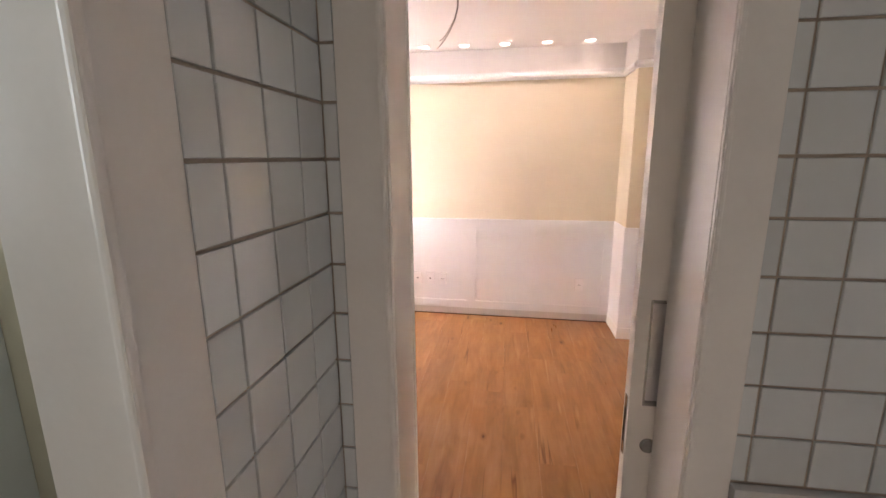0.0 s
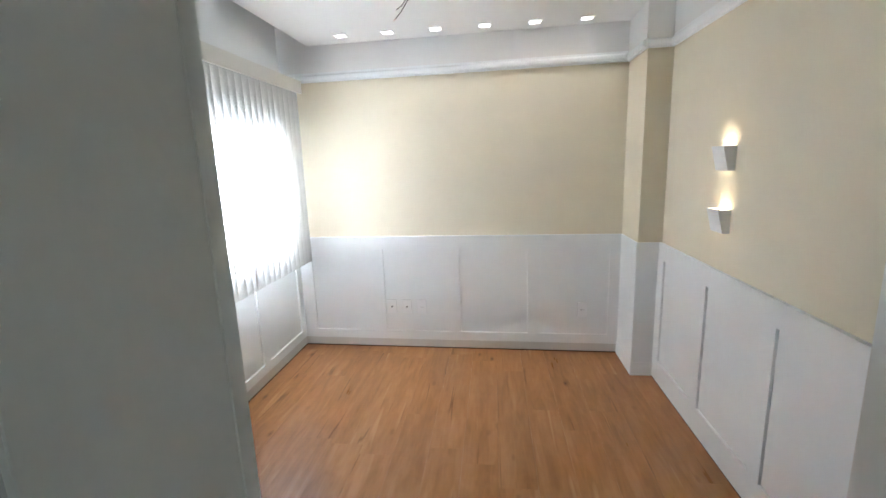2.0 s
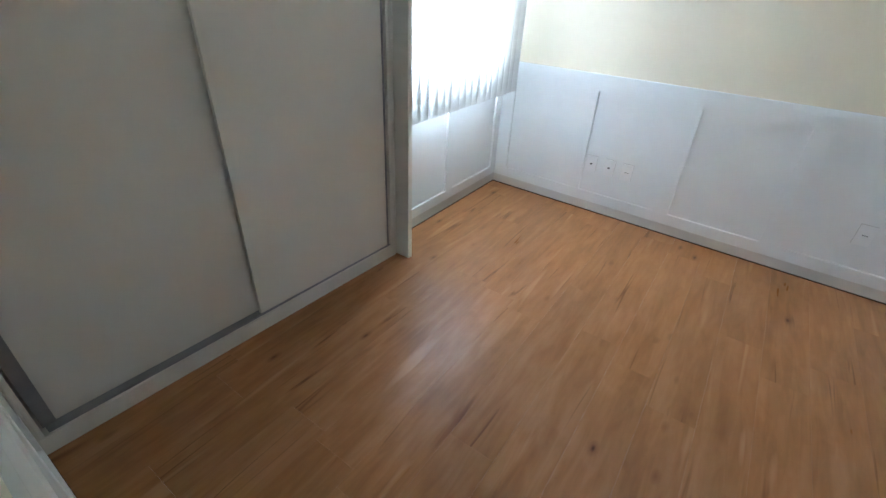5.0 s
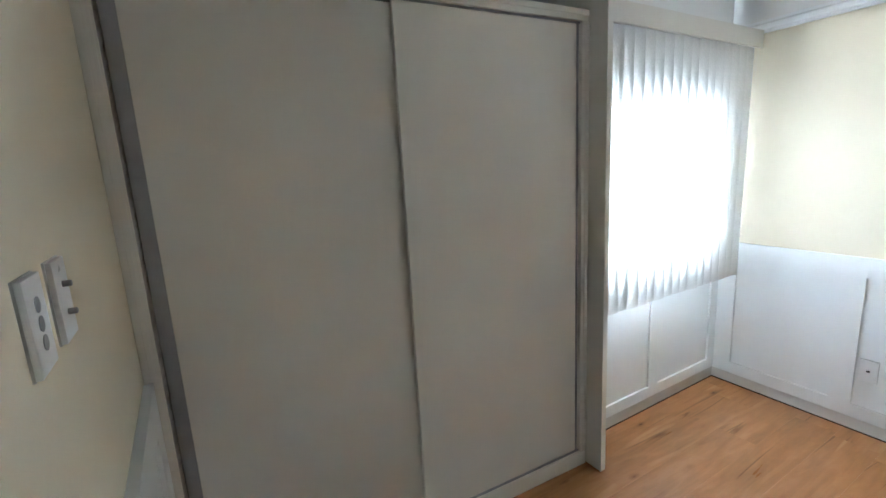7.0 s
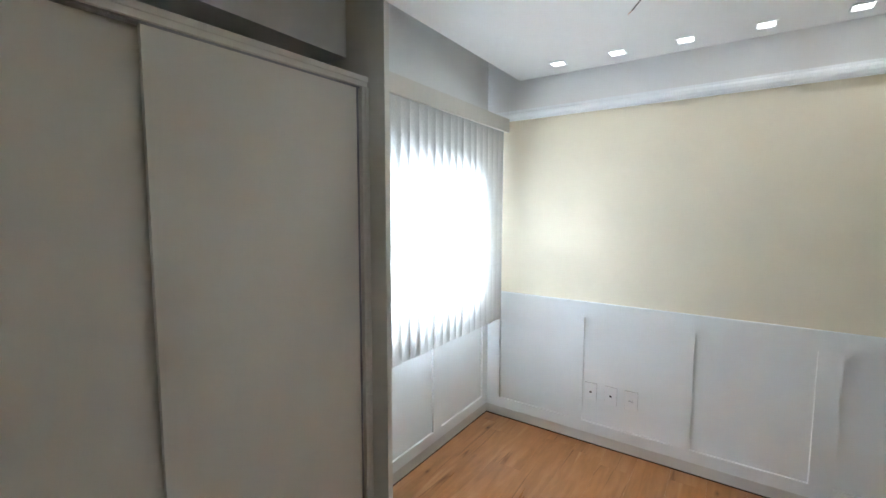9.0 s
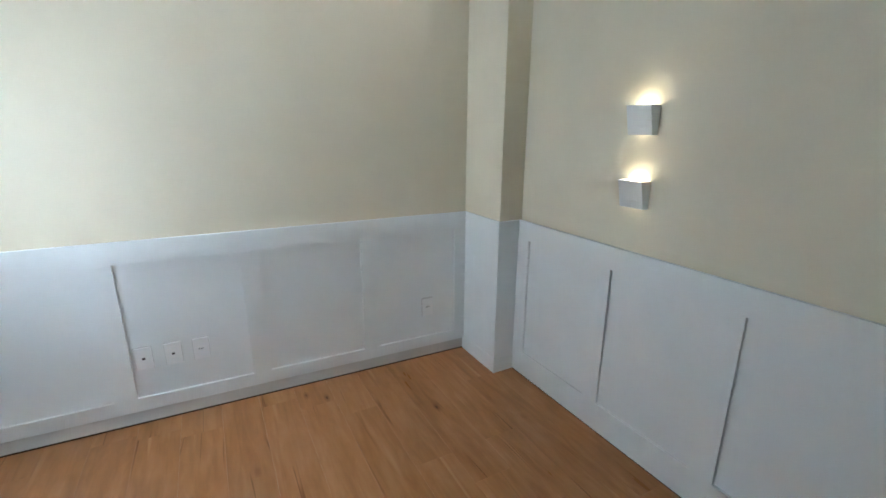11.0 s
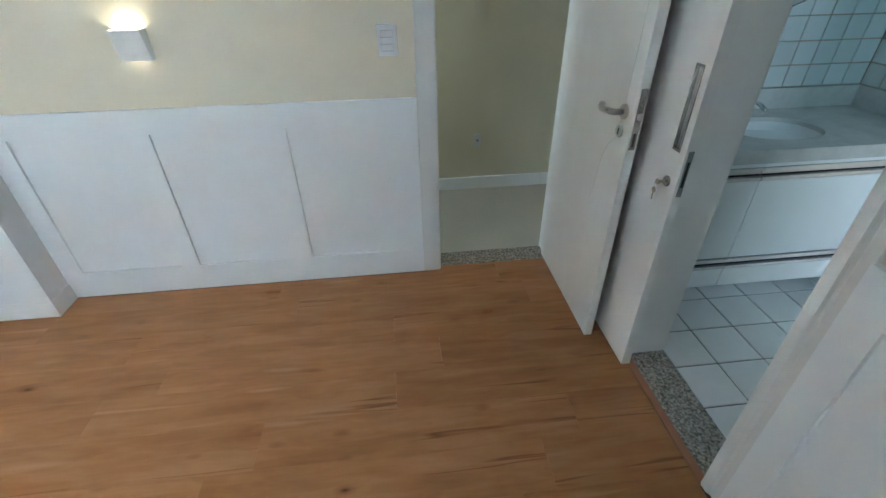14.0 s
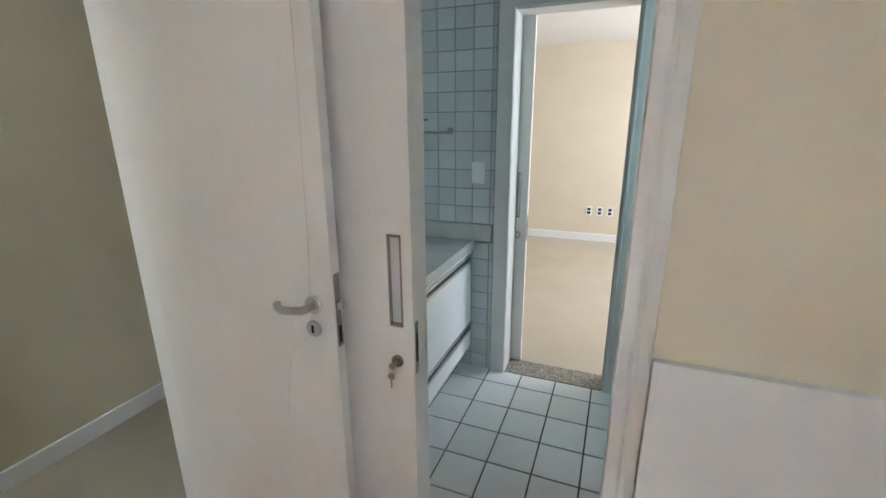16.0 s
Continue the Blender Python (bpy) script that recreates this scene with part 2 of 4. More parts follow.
FLOORTILE = material("white_floor_tile", (0.70, 0.72, 0.72), 0.20, vary=0.03, scale=9, grain=60, bump=0.03, island=True)
FLOORGROUT = material("dark_floor_grout", (0.085, 0.08, 0.068), 0.9, vary=0.3, scale=14, grain=150, bump=0.1)
STONE = material("light_grey_marble", (0.56, 0.565, 0.55), 0.18, vary=0.12, scale=9, grain=45, bump=0.0)
PORCELAIN = material("beige_porcelain_floor", (0.53, 0.48, 0.37), 0.10, vary=0.05, scale=2.5, grain=40, bump=0.0)
HALLFLOOR = material("grey_beige_porcelain_floor", (0.47, 0.44, 0.37), 0.16, vary=0.05, scale=2.5, grain=40, bump=0.0)
CERAMIC = material("white_sink_ceramic", (0.82, 0.84, 0.85), 0.08, vary=0.01, bump=0)
CABLE = material("grey_cable_sheath", (0.10, 0.09, 0.085), 0.5, vary=0.1, scale=40, bump=0)
COPPER = material("bare_copper_wire", (0.65, 0.35, 0.2), 0.35, 1.0, vary=0.1, scale=60, bump=0)
SCUFF = material("paint_crack", (0.60, 0.56, 0.52), 0.7, vary=0.1, bump=0)
BLIND = blind_material()
GLASS = glass_material("clear_glass")
FROST = glass_material("frosted_shower_glass", (0.86, 0.92, 0.91), 0.45)
BULB = glow_material("downlight_diffuser", (1, 0.93, 0.84), 3.0)
SCONCEGLOW = glow_material("sconce_led", (1, 0.78, 0.48), 7.0)


# ---- mesh helpers ----
def box(bm, x0, x1, y0, y1, z0, z1, bevel=0.0):
    vs = [bm.verts.new((x, y, z)) for x in (x0, x1) for y in (y0, y1) for z in (z0, z1)]
    fs = [bm.faces.new([vs[i] for i in q]) for q in ((0, 1, 3, 2), (4, 6, 7, 5), (0, 4, 5, 1), (2, 3, 7, 6), (0, 2, 6, 4), (1, 5, 7, 3))]
    if bevel:
        edges = list({e for f in fs for e in f.edges})
        bmesh.ops.bevel(bm, geom=edges, offset=bevel, segments=2, profile=0.7, affect="EDGES")
    return bm


def boxes(*rows, bevel=0.0):
    bm = bmesh.new()
    for r in rows:
        box(bm, *r, bevel=bevel)
    return bm


def tube(bm, points, radius, sides=8):
    """A round bar that follows a line of points."""
    pts = [Vector(p) for p in points]
    rings = []
    for i, p in enumerate(pts):
        d = (pts[min(i + 1, len(pts) - 1)] - pts[max(i - 1, 0)]).normalized()
        u = d.orthogonal().normalized() if i == 0 else (last - d * last.dot(d)).normalized()
        last = u
        v = d.cross(u)
        rings.append([bm.verts.new(p + radius * (math.cos(a) * u + math.sin(a) * v)) for a in (2 * math.pi * k / sides for k in range(sides))])
    for a, b in zip(rings, rings[1:]):
        for k in range(sides):
            f = bm.faces.new((a[k], a[(k + 1) % sides], b[(k + 1) % sides], b[k]))
            f.smooth = True
    bm.faces.new(list(reversed(rings[0])))
    bm.faces.new(rings[-1])
    return bm


def disc(bm, center, axis, radius, depth, sides=24, bevel=0.0):
    """A short round slab that stands out from center along axis."""
    a = Vector(axis).normalized()
    c = Vector(center)
    u = a.orthogonal().normalized()
    v = a.cross(u)
    steps = [(radius, 0), (radius, depth - bevel), (radius - bevel, depth)] if bevel else [(radius, 0), (radius, depth)]
    rings = [[bm.verts.new(c + a * h + r * (math.cos(t) * u + math.sin(t) * v)) for t in (2 * math.pi * k / sides for k in range(sides))] for r, h in steps]
    for p, q in zip(rings, rings[1:]):
        for k in range(sides):
            bm.faces.new((p[k], p[(k + 1) % sides], q[(k + 1) % sides], q[k]))
    bm.faces.new(list(reversed(rings[0])))
    bm.faces.new(rings[-1])
    return bm


def extrude_profile(bm, profile, axis, a, b):
    """A moulding: a closed outline of (out, z) pairs swept along axis x or y; out is added across."""
    ends = []
    for s in (a, b):
        ends.append([bm.verts.new((s, o, z) if axis == "x" else (o, s, z)) for o, z in profile])
    k = len(profile)
    for i in range(k):
        bm.faces.new((ends[0][i], ends[0][(i + 1) % k], ends[1][(i + 1) % k], ends[1][i]))
    bm.faces.new(list(reversed(ends[0])))
    bm.faces.new(ends[1])
    return bm


def mesh_of(name, bm, mat):
    bmesh.ops.recalc_face_normals(bm, faces=bm.faces[:])
    me = bpy.data.meshes.new(name)
    bm.to_mesh(me)
    bm.free()
    me.materials.append(mat)
    return me


def thing(name, label, category, at=(0, 0, 0), group="", kind=""):
    ob = new(name)
    ob.empty_display_size = 0.1
    ob.matrix_basis = Matrix.Translation(at)
    return tagged(ob, label, category, group, kind)


def part(name, bm, mat, parent, label=""):
    ob = new(name, mesh_of(name, bm, mat))
    ob.parent = parent
    m = parent.matrix_basis
    if parent.parent:
        m = parent.parent.matrix_basis @ parent.matrix_parent_inverse @ m
    ob.matrix_parent_inverse = m.inverted()
    if label:
        tagged(ob, label)
    return ob


def piece(name, mesh, parent, at, turn=(0, 0, 0)):
    """A small piece that shares its mesh with its like."""
    ob = new(name, mesh)
    ob.parent = parent
    ob.matrix_parent_inverse = parent.matrix_basis.inverted()
    ob.matrix_basis = pose(*at, *turn)
    return ob


def sheared(bm, axis, rate, origin):
    """Sets a thing out of square: y grows with origin - x, or x grows with y - origin."""
    for v in bm.verts:
        if axis == "y":
            v.co.y += rate * (origin - v.co.x)
        else:
            v.co.x += rate * (v.co.y - origin)
    return bm


def north(bm):
    return sheared(bm, "y", 0.033, 2.6)


def niche(bm):
    return sheared(bm, "x", 0.05, -1.34)


def structure(name, bm, mat, label, category):
    return tagged(new(name, mesh_of(name, bm, mat)), label, category, kind="structure")

# ---- the large structure ----
E_X, S_Y, CEIL_Z = 2.757, -3.142, 2.50
DADO = 0.98
structure("wall_north", north(boxes((-0.75, 2.907, 0.012, 0.16, 0, 2.75))), BEIGE, "cream painted bedroom wall above a white panelled dado", "wall")
structure("wall_east", boxes((E_X + 0.004, 2.905, -2.364, 0.02, 0, 2.75), (E_X + 0.004, 2.905, -3.02, -2.364, 2.10, 2.75), (E_X + 0.004, 2.905, -3.135, -3.02, 0, 2.75)), BEIGE, "cream painted bedroom wall with a doorway to the hall", "wall")
structure("wall_south", boxes((-0.75, 1.384, -3.30, S_Y, 0, 2.75), (1.384, 2.00, -3.30, S_Y, 2.10, 2.75), (2.00, 2.905, -3.30, S_Y, 0, 2.75)), BEIGE, "cream painted wall with a doorway to the bathroom", "wall")
structure("wall_west", boxes((-0.20, -0.083, -1.30, -1.18, 0, 2.75), (-0.20, -0.083, -0.20, 0.10, 0, 2.75), (-0.20, -0.083, -1.18, -0.20, 0, 0.97), (-0.20, -0.083, -1.18, -0.20, 2.12, 2.75)), CEIL, "window wall with white paint above white panels", "wall")
structure("wall_niche", boxes((-0.75, -0.63, -3.135, -1.30, 0, 2.75), (-0.63, -0.20, -1.30, -1.20, 0, 2.75)), WHITE, "plain wall closing the wardrobe niche", "wall")
structure("column", boxes((2.602, E_X + 0.004, -0.376, 0.012, 0, 2.75)), BEIGE, "cream painted corner column with a white base", "column")
structure("ceiling", boxes((0.175, E_X + 0.004, S_Y, 0.10, CEIL_Z, 2.62)), CEIL, "matt white plaster ceiling with recessed downlights", "ceiling")
# closes the curtain cove; elsewhere unseen, added to keep sun and sky out
structure("ceiling_slab", boxes((-0.75, 4.2, -8.4, 0.30, 2.75, 2.9)), CEIL, "flat white slab closing the cove, added over all rooms to block sky light", "ceiling")
structure("wardrobe_beam", boxes((-0.45, -0.09, S_Y, -1.335, 2.312, 2.75)), CEIL, "white plaster beam above the built-in wardrobe", "beam")
floor = structure("floor", boxes((-0.75, 2.775, -3.150, 0.10, -0.05, -0.010)), SUBFLOOR, "warm brown wood laminate plank floor", "floor")

# white upper band and cornice
band = thing("cornice_band", "smooth white band between cornice and ceiling", "trim", (1.4, 0, 2.25), kind="structure")
part("north_band", north(boxes((-0.08, 2.602, 0.000, 0.012, 2.25, CEIL_Z))), BAND, band)
part("cove_end", north(boxes((-0.08, 0.172, 0.000, 0.012, CEIL_Z, 2.75))), BAND, band)
part("column_side_band", boxes((2.590, 2.602, -0.388, 0.0, 2.25, CEIL_Z)), BAND, band)
part("column_front_band", boxes((2.602, E_X - 0.008, -0.388, -0.376, 2.25, CEIL_Z)), BAND, band)
part("east_band", boxes((E_X - 0.008, E_X + 0.004, S_Y, -0.388, 2.25, CEIL_Z)), BAND, band)


def cornice(axis, face, out, a, b):
    """The moulding: a flat fillet with a rounded bead and a cove, its back on face, standing out by sign out."""
    rows = [(0, 2.228), (0.018, 2.228), (0.020, 2.238), (0.030, 2.244), (0.034, 2.252), (0.034, 2.268), (0.028, 2.276), (0.014, 2.284), (0.010, 2.300), (0.0, 2.306)]
    return extrude_profile(bmesh.new(), [(face + out * o, z) for o, z in rows], axis, a, b)


trim = thing("cornice", "white plaster cornice moulding around the room", "cornice", (1.4, 0, 2.23), kind="structure")
part("north_length", north(cornice("x", 0.010, -1, -0.08, 2.60)), WHITE, trim)
part("column_side", cornice("y", 2.604, -1, -0.378, 0.010), WHITE, trim)
part("column_front", cornice("x", -0.374, -1, 2.590, E_X), WHITE, trim)
part("east_length", cornice("y", E_X + 0.002, -1, S_Y, -0.374), WHITE, trim)


def wainscot(name, axis, face, out, a, b, panels, low, top_of_base, label, z_top=0.870, z_low=0.154, bend=None):
    """White dado: a back board, frame strips proud of it and a base. axis: the way it runs; face: the panel plane; out: +1 or -1."""
    root = thing(name, label, "wainscot", ((a + b) / 2, face, 0) if axis == "x" else (face, (a + b) / 2, 0), kind="structure")

    def slab(s0, s1, o0, o1, z0, z1, bev=0.0):
        p, q = sorted((face + out * o0, face + out * o1))
        r = (s0, s1, p, q, z0, z1) if axis == "x" else (p, q, s0, s1, z0, z1)
        bm = box(bmesh.new(), *r, bevel=bev)
        return bend(bm) if bend else bm

    part("back_board", slab(a, b, -0.012, 0.0, 0.0, DADO - 0.002), WHITE, root)
    part("top_rail", slab(a, b, 0.0, 0.013, z_top, DADO, 0.0008), WHITE, root)
    part("bottom_rail", slab(a, b, 0.0, 0.013, low, z_low, 0.0008), WHITE, root)
    edges = [a] + [v for p in panels for v in p] + [b]
    for s0, s1 in zip(edges[0::2], edges[1::2]):
        if s1 - s0 > 0.012:
            part("stile", slab(s0, s1, 0.0, 0.013, z_low, z_top, 0.0008), WHITE, root)
    if top_of_base:
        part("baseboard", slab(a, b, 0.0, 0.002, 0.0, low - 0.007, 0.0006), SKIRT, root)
    # dark strip put in for the shadow line between boards and floor
    part("floor_gap_shadow", slab(a, b, 0.0, 0.004 if top_of_base else 0.0145, 0.0, 0.008 if top_of_base else 0.003), SUBFLOOR, root, "dark strip drawn for the shadow line along the floor")
    return root


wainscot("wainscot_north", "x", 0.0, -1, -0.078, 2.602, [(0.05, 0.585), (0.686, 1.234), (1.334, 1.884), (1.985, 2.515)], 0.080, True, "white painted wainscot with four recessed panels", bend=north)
wainscot("wainscot_east", "y", E_X - 0.008, -1, -2.278, -0.376, [(-2.195, -1.672), (-1.577, -1.077), (-0.982, -0.482)], 0.0, False, "white painted wainscot with recessed panels")
wainscot("wainscot_south", "x", S_Y + 0.012, 1, -0.03, 1.3225, [(0.10, 0.62), (0.715, 1.235)], 0.0, False, "white painted wainscot beside the bathroom doorway")
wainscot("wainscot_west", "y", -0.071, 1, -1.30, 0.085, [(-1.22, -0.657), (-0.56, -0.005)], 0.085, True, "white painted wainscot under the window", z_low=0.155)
bm = boxes((2.592, 2.602, -0.386, 0.0, 0, DADO), (2.602, E_X - 0.008, -0.386, -0.376, 0, DADO), bevel=0.0015)
structure("column_dado", bm, WHITE, "white painted dado round the corner column", "trim")
bm = boxes((2.588, 2.592, -0.390, 0.0, 0, 0.10), (2.592, E_X - 0.01, -0.390, -0.386, 0, 0.10), (2.590, 2.592, -0.388, 0.0, 0.885, DADO), (2.592, E_X - 0.01, -0.388, -0.386, 0.885, DADO))
structure("column_base", bm, WHITE, "white base and top strip of the column", "trim")

# ---- doorway to the bathroom ----
root = thing("door_frame", "white painted casing and jambs of the bathroom doorway", "door frame", (1.7, -3.2, 0), kind="structure")


def casing_profile(bm, x0, x1, y_wall, out, z1, inner):
    """A flat board with a slim rounded bead along its inner edge (inner: -1 at x0, +1 at x1)."""
    y0, y1 = sorted((y_wall, y_wall + out * 0.014))
    box(bm, x0, x1, y0, y1, 0, z1, 0.0025)
    yb0, yb1 = sorted((y_wall + out * 0.010, y_wall + out * 0.0175))
    a = x0 + 0.002 if inner < 0 else x1 - 0.012
    box(bm, a, a + 0.010, yb0, yb1, 0, z1 - 0.004, 0.003)
    return bm


part("jamb", boxes((1.384, 1.399, -3.306, S_Y + 0.003, 0, 2.10), bevel=0.0015), CASING, root)
part("jamb", boxes((1.988, 2.000, -3.306, S_Y + 0.004, 0, 2.10), bevel=0.0015), CASING, root)
part("head", boxes((1.396, 1.988, -3.306, S_Y + 0.004, 2.085, 2.10)), CASING, root)
bm = bmesh.new()
moulding = [(1.324, -0.002), (1.324, 0.009), (1.326, 0.011), (1.352, 0.011), (1.357, 0.010), (1.363, 0.013), (1.369, 0.019), (1.376, 0.020), (1.399, 0.020), (1.401, 0.018), (1.401, -0.002)]
ends = [[bm.verts.new((mx, S_Y + my, mz)) for mx, my in moulding] for mz in (0.0, 2.16)]
for k in range(len(moulding)):
    n = (k + 1) % len(moulding)
    bm.faces.new((ends[0][k], ends[0][n], ends[1][n], ends[1][k]))
bm.faces.new(ends[0])
bm.faces.new(list(reversed(ends[1])))
bmesh.ops.recalc_face_normals(bm, faces=bm.faces)
part("casing", bm, CASING, root)
part("casing", casing_profile(bmesh.new(), 1.300, 1.394, -3.300, -1, 2.18, 1), CASING, root)
part("casing", casing_profile(bmesh.new(), 1.990, 2.078, -3.300, -1, 2.18, -1), CASING, root)
part("head_casing", boxes((1.300, 2.078, -3.316, -3.300, 2.09, 2.18), bevel=0.002), CASING, root)
structure("threshold_bathroom", boxes((1.396, 1.988, -3.314, -3.150, -0.03, 0.003), bevel=0.0015), GRANITE, "speckled grey granite threshold of the bathroom", "threshold")
structure("floor_strip", boxes((1.396, 1.988, -3.150, -3.118, -0.01, 0.004), bevel=0.0015), WOODTRIM, "reddish wood edge strip at the threshold", "trim")

# ---- doorway to the hall ----
root = thing("door_frame_hall", "white painted casing and jambs of the hall doorway", "door frame", (2.8, -2.7, 0), kind="structure")
part("casing", boxes((E_X - 0.016, E_X + 0.004, -2.368, -2.280, 0, 2.18), bevel=0.003), CASING, root)
part("casing", boxes((E_X - 0.016, E_X + 0.004, -3.10, -3.036, 0, 2.18), bevel=0.003), CASING, root)
part("head_casing", boxes((E_X - 0.016, E_X + 0.004, -3.036, -2.372, 2.10, 2.18), bevel=0.003), CASING, root)
part("jamb", boxes((E_X - 0.010, 2.915, -2.374, -2.362, 0, 2.10), bevel=0.002), CASING, root)
part("jamb", boxes((2.814, 2.915, -3.040, -3.008, 0, 2.10), bevel=0.002), CASING, root)
part("head", boxes((E_X - 0.010, 2.915, -3.020, -2.374, 2.085, 2.10)), CASING, root)
part("hall_casing", boxes((2.905, 2.925, -2.372, -2.300, 0, 2.18), (2.905, 2.925, -3.12, -3.040, 0, 2.18), (2.905, 2.925, -3.04, -2.372, 2.10, 2.18)), CASING, root)
structure("threshold_hall", boxes((2.775, 2.905, -3.020, -2.374, -0.03, 0.003), bevel=0.0015), GRANITE, "speckled grey granite threshold of the hall doorway", "threshold")

# ---- hall ----
structure("hall_floor", boxes((2.905, 3.80, -4.52, -0.9, -0.05, 0.0)), HALLFLOOR, "polished grey beige porcelain hall floor", "floor")
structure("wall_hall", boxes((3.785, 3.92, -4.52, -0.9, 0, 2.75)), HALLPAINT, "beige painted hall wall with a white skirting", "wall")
# unseen ends; the north opening is made up to hold the hall's fill lamp
structure("wall_hall_end", boxes((2.905, 3.785, -0.9, -0.78, 0, 0.85), (2.905, 3.785, -0.9, -0.78, 2.15, 2.75), (2.905, 2.98, -0.9, -0.78, 0.85, 2.15), (3.72, 3.785, -0.9, -0.78, 0.85, 2.15), (2.905, 3.785, -4.64, -4.52, 0, 2.75)), HALLPAINT, "unseen beige hall end walls, one with an added opening for the fill lamp", "wall")
structure("hall_ceiling", boxes((2.905, 3.785, -4.52, -0.9, 2.50, 2.55)), CEIL, "white hall ceiling", "ceiling")
structure("baseboard_hall", boxes((3.771, 3.785, -4.52, -0.9, 0, 0.095), bevel=0.003), WHITE, "white hall skirting board", "baseboard")

# ---- bathroom shell ----
B_N, B_S, B_E, B_W = -3.302, -4.520, 2.756, 1.262
wall_bn = structure("wall_bathroom_north", boxes((2.079, B_E, B_N - 0.003, B_N + 0.001, 0, 2.45), (1.258, 1.299, B_N - 0.003, B_N + 0.001, 0, 2.45), (1.299, 2.079, B_N - 0.003, B_N + 0.001, 2.18, 2.45)), GROUT, "bathroom wall of small white glazed tiles", "wall")
wall_bs = structure("wall_bathroom_south", boxes((2.012, 2.905, -4.67, B_S, 0, 2.75), (-0.6, 1.41, -4.67, B_S, 0, 2.75), (1.41, 2.012, -4.67, B_S, 2.09, 2.75)), GROUT, "bathroom wall of small white glazed tiles with a doorway", "wall")
wall_be = structure("wall_bathroom_east", boxes((B_E, 2.905, B_S, B_N, 0, 2.75)), GROUT, "bathroom wall of small white glazed tiles above the vanity", "wall")
wall_bw = structure("wall_bathroom_pier", boxes((1.15, B_W, -3.696, B_N, 0, 2.45)), GROUT, "short tiled wall beside the shower", "wall")
structure("wall_shower", boxes((0.25, 0.40, B_S, B_N, 0, 1.42), (0.25, 0.40, B_S, B_N, 2.08, 2.75), (0.25, 0.40, B_S, -4.26, 1.42, 2.08), (0.25, 0.40, -3.64, B_N, 1.42, 2.08)), TILE, "white tiled shower end wall with a window", "wall")
structure("bathroom_ceiling", boxes((0.25, 2.905, B_S, B_N, 2.45, 2.50)), CEIL, "white bathroom ceiling", "ceiling")
bath_floor = structure("bathroom_floor", boxes((0.25, 2.905, B_S, B_N - 0.018, -0.05, -0.004)), FLOORGROUT, "square white bathroom floor tiles with dark joints", "floor")

# second doorway, to the far room
root = thing("door_frame_far", "white painted casing and jambs of the opposite doorway", "door frame", (1.7, -4.6, 0), kind="structure")
part("casing", casing_profile(bmesh.new(), 2.002, 2.090, B_S, 1, 2.17, -1), CASING, root)
part("casing", casing_profile(bmesh.new(), 1.320, 1.404, B_S, 1, 2.17, 1), CASING, root)
part("head_casing", boxes((1.320, 2.090, B_S, B_S + 0.016, 2.085, 2.17), bevel=0.002), CASING, root)
part("jamb", boxes((2.000, 2.012, -4.674, B_S + 0.004, 0, 2.09), bevel=0.0015), CASING, root)
part("jamb", boxes((1.404, 1.420, -4.674, B_S + 0.004, 0, 2.09), bevel=0.0015), CASING, root)
part("head", boxes((1.420, 2.000, -4.674, B_S + 0.004, 2.075, 2.09)), CASING, root)
structure("threshold_far", boxes((1.420, 2.000, -4.69, -4.52, -0.03, 0.004), bevel=0.0015), GRANITE, "brownish speckled granite threshold of the opposite doorway", "threshold")

# ---- far room ----
structure("far_room_floor", boxes((-0.6, 4.0, -8.1, -4.67, -0.05, 0.0)), PORCELAIN, "glossy beige porcelain floor of the far room", "floor")
structure("wall_far", boxes((-0.6, 4.0, -8.25, -8.1, 0, 2.75)), BEIGE, "cream painted far room wall with a white skirting", "wall")
structure("wall_far_east", boxes((4.0, 4.15, -8.25, -4.67, 0, 2.75), (2.905, 4.0, -4.80, -4.67, 0, 2.75)), BEIGE, "cream painted side wall of the far room", "wall")
structure("wall_far_west", boxes((-0.60, -0.45, -8.25, -7.3, 0, 2.75), (-0.60, -0.45, -5.3, -4.67, 0, 2.75), (-0.60, -0.45, -7.3, -5.3, 0, 0.85), (-0.60, -0.45, -7.3, -5.3, 2.25, 2.75)), BEIGE, "cream painted window wall of the far room", "wall")
structure("far_room_ceiling", boxes((-0.6, 4.0, -8.1, -4.67, 2.45, 2.50)), CEIL, "white far room ceiling", "ceiling")
structure("baseboard_far", boxes((-0.45, 4.0, -8.1, -8.085, 0, 0.10), bevel=0.003), WHITE, "white skirting board of the far room", "baseboard")
structure("ground", boxes((-400, 400, -400, 400, -9.2, -9.0)), material("outdoor_ground", (0.16, 0.16, 0.14), 0.9, vary=0.3, scale=0.2, grain=4), "distant grey ground far below the window", "ground")

# ---- window and blind ----
win = thing("window_1", "white aluminium sliding window behind the blind", "window", (-0.14, -0.645, 0.97), kind="structure")
part("window_frame", boxes((-0.16, -0.075, -1.18, -1.15, 0.97, 2.12), (-0.16, -0.075, -0.23, -0.20, 0.97, 2.12), (-0.16, -0.075, -1.15, -0.23, 0.97, 1.0), (-0.16, -0.075, -1.15, -0.23, 2.09, 2.12)), CASING, win)
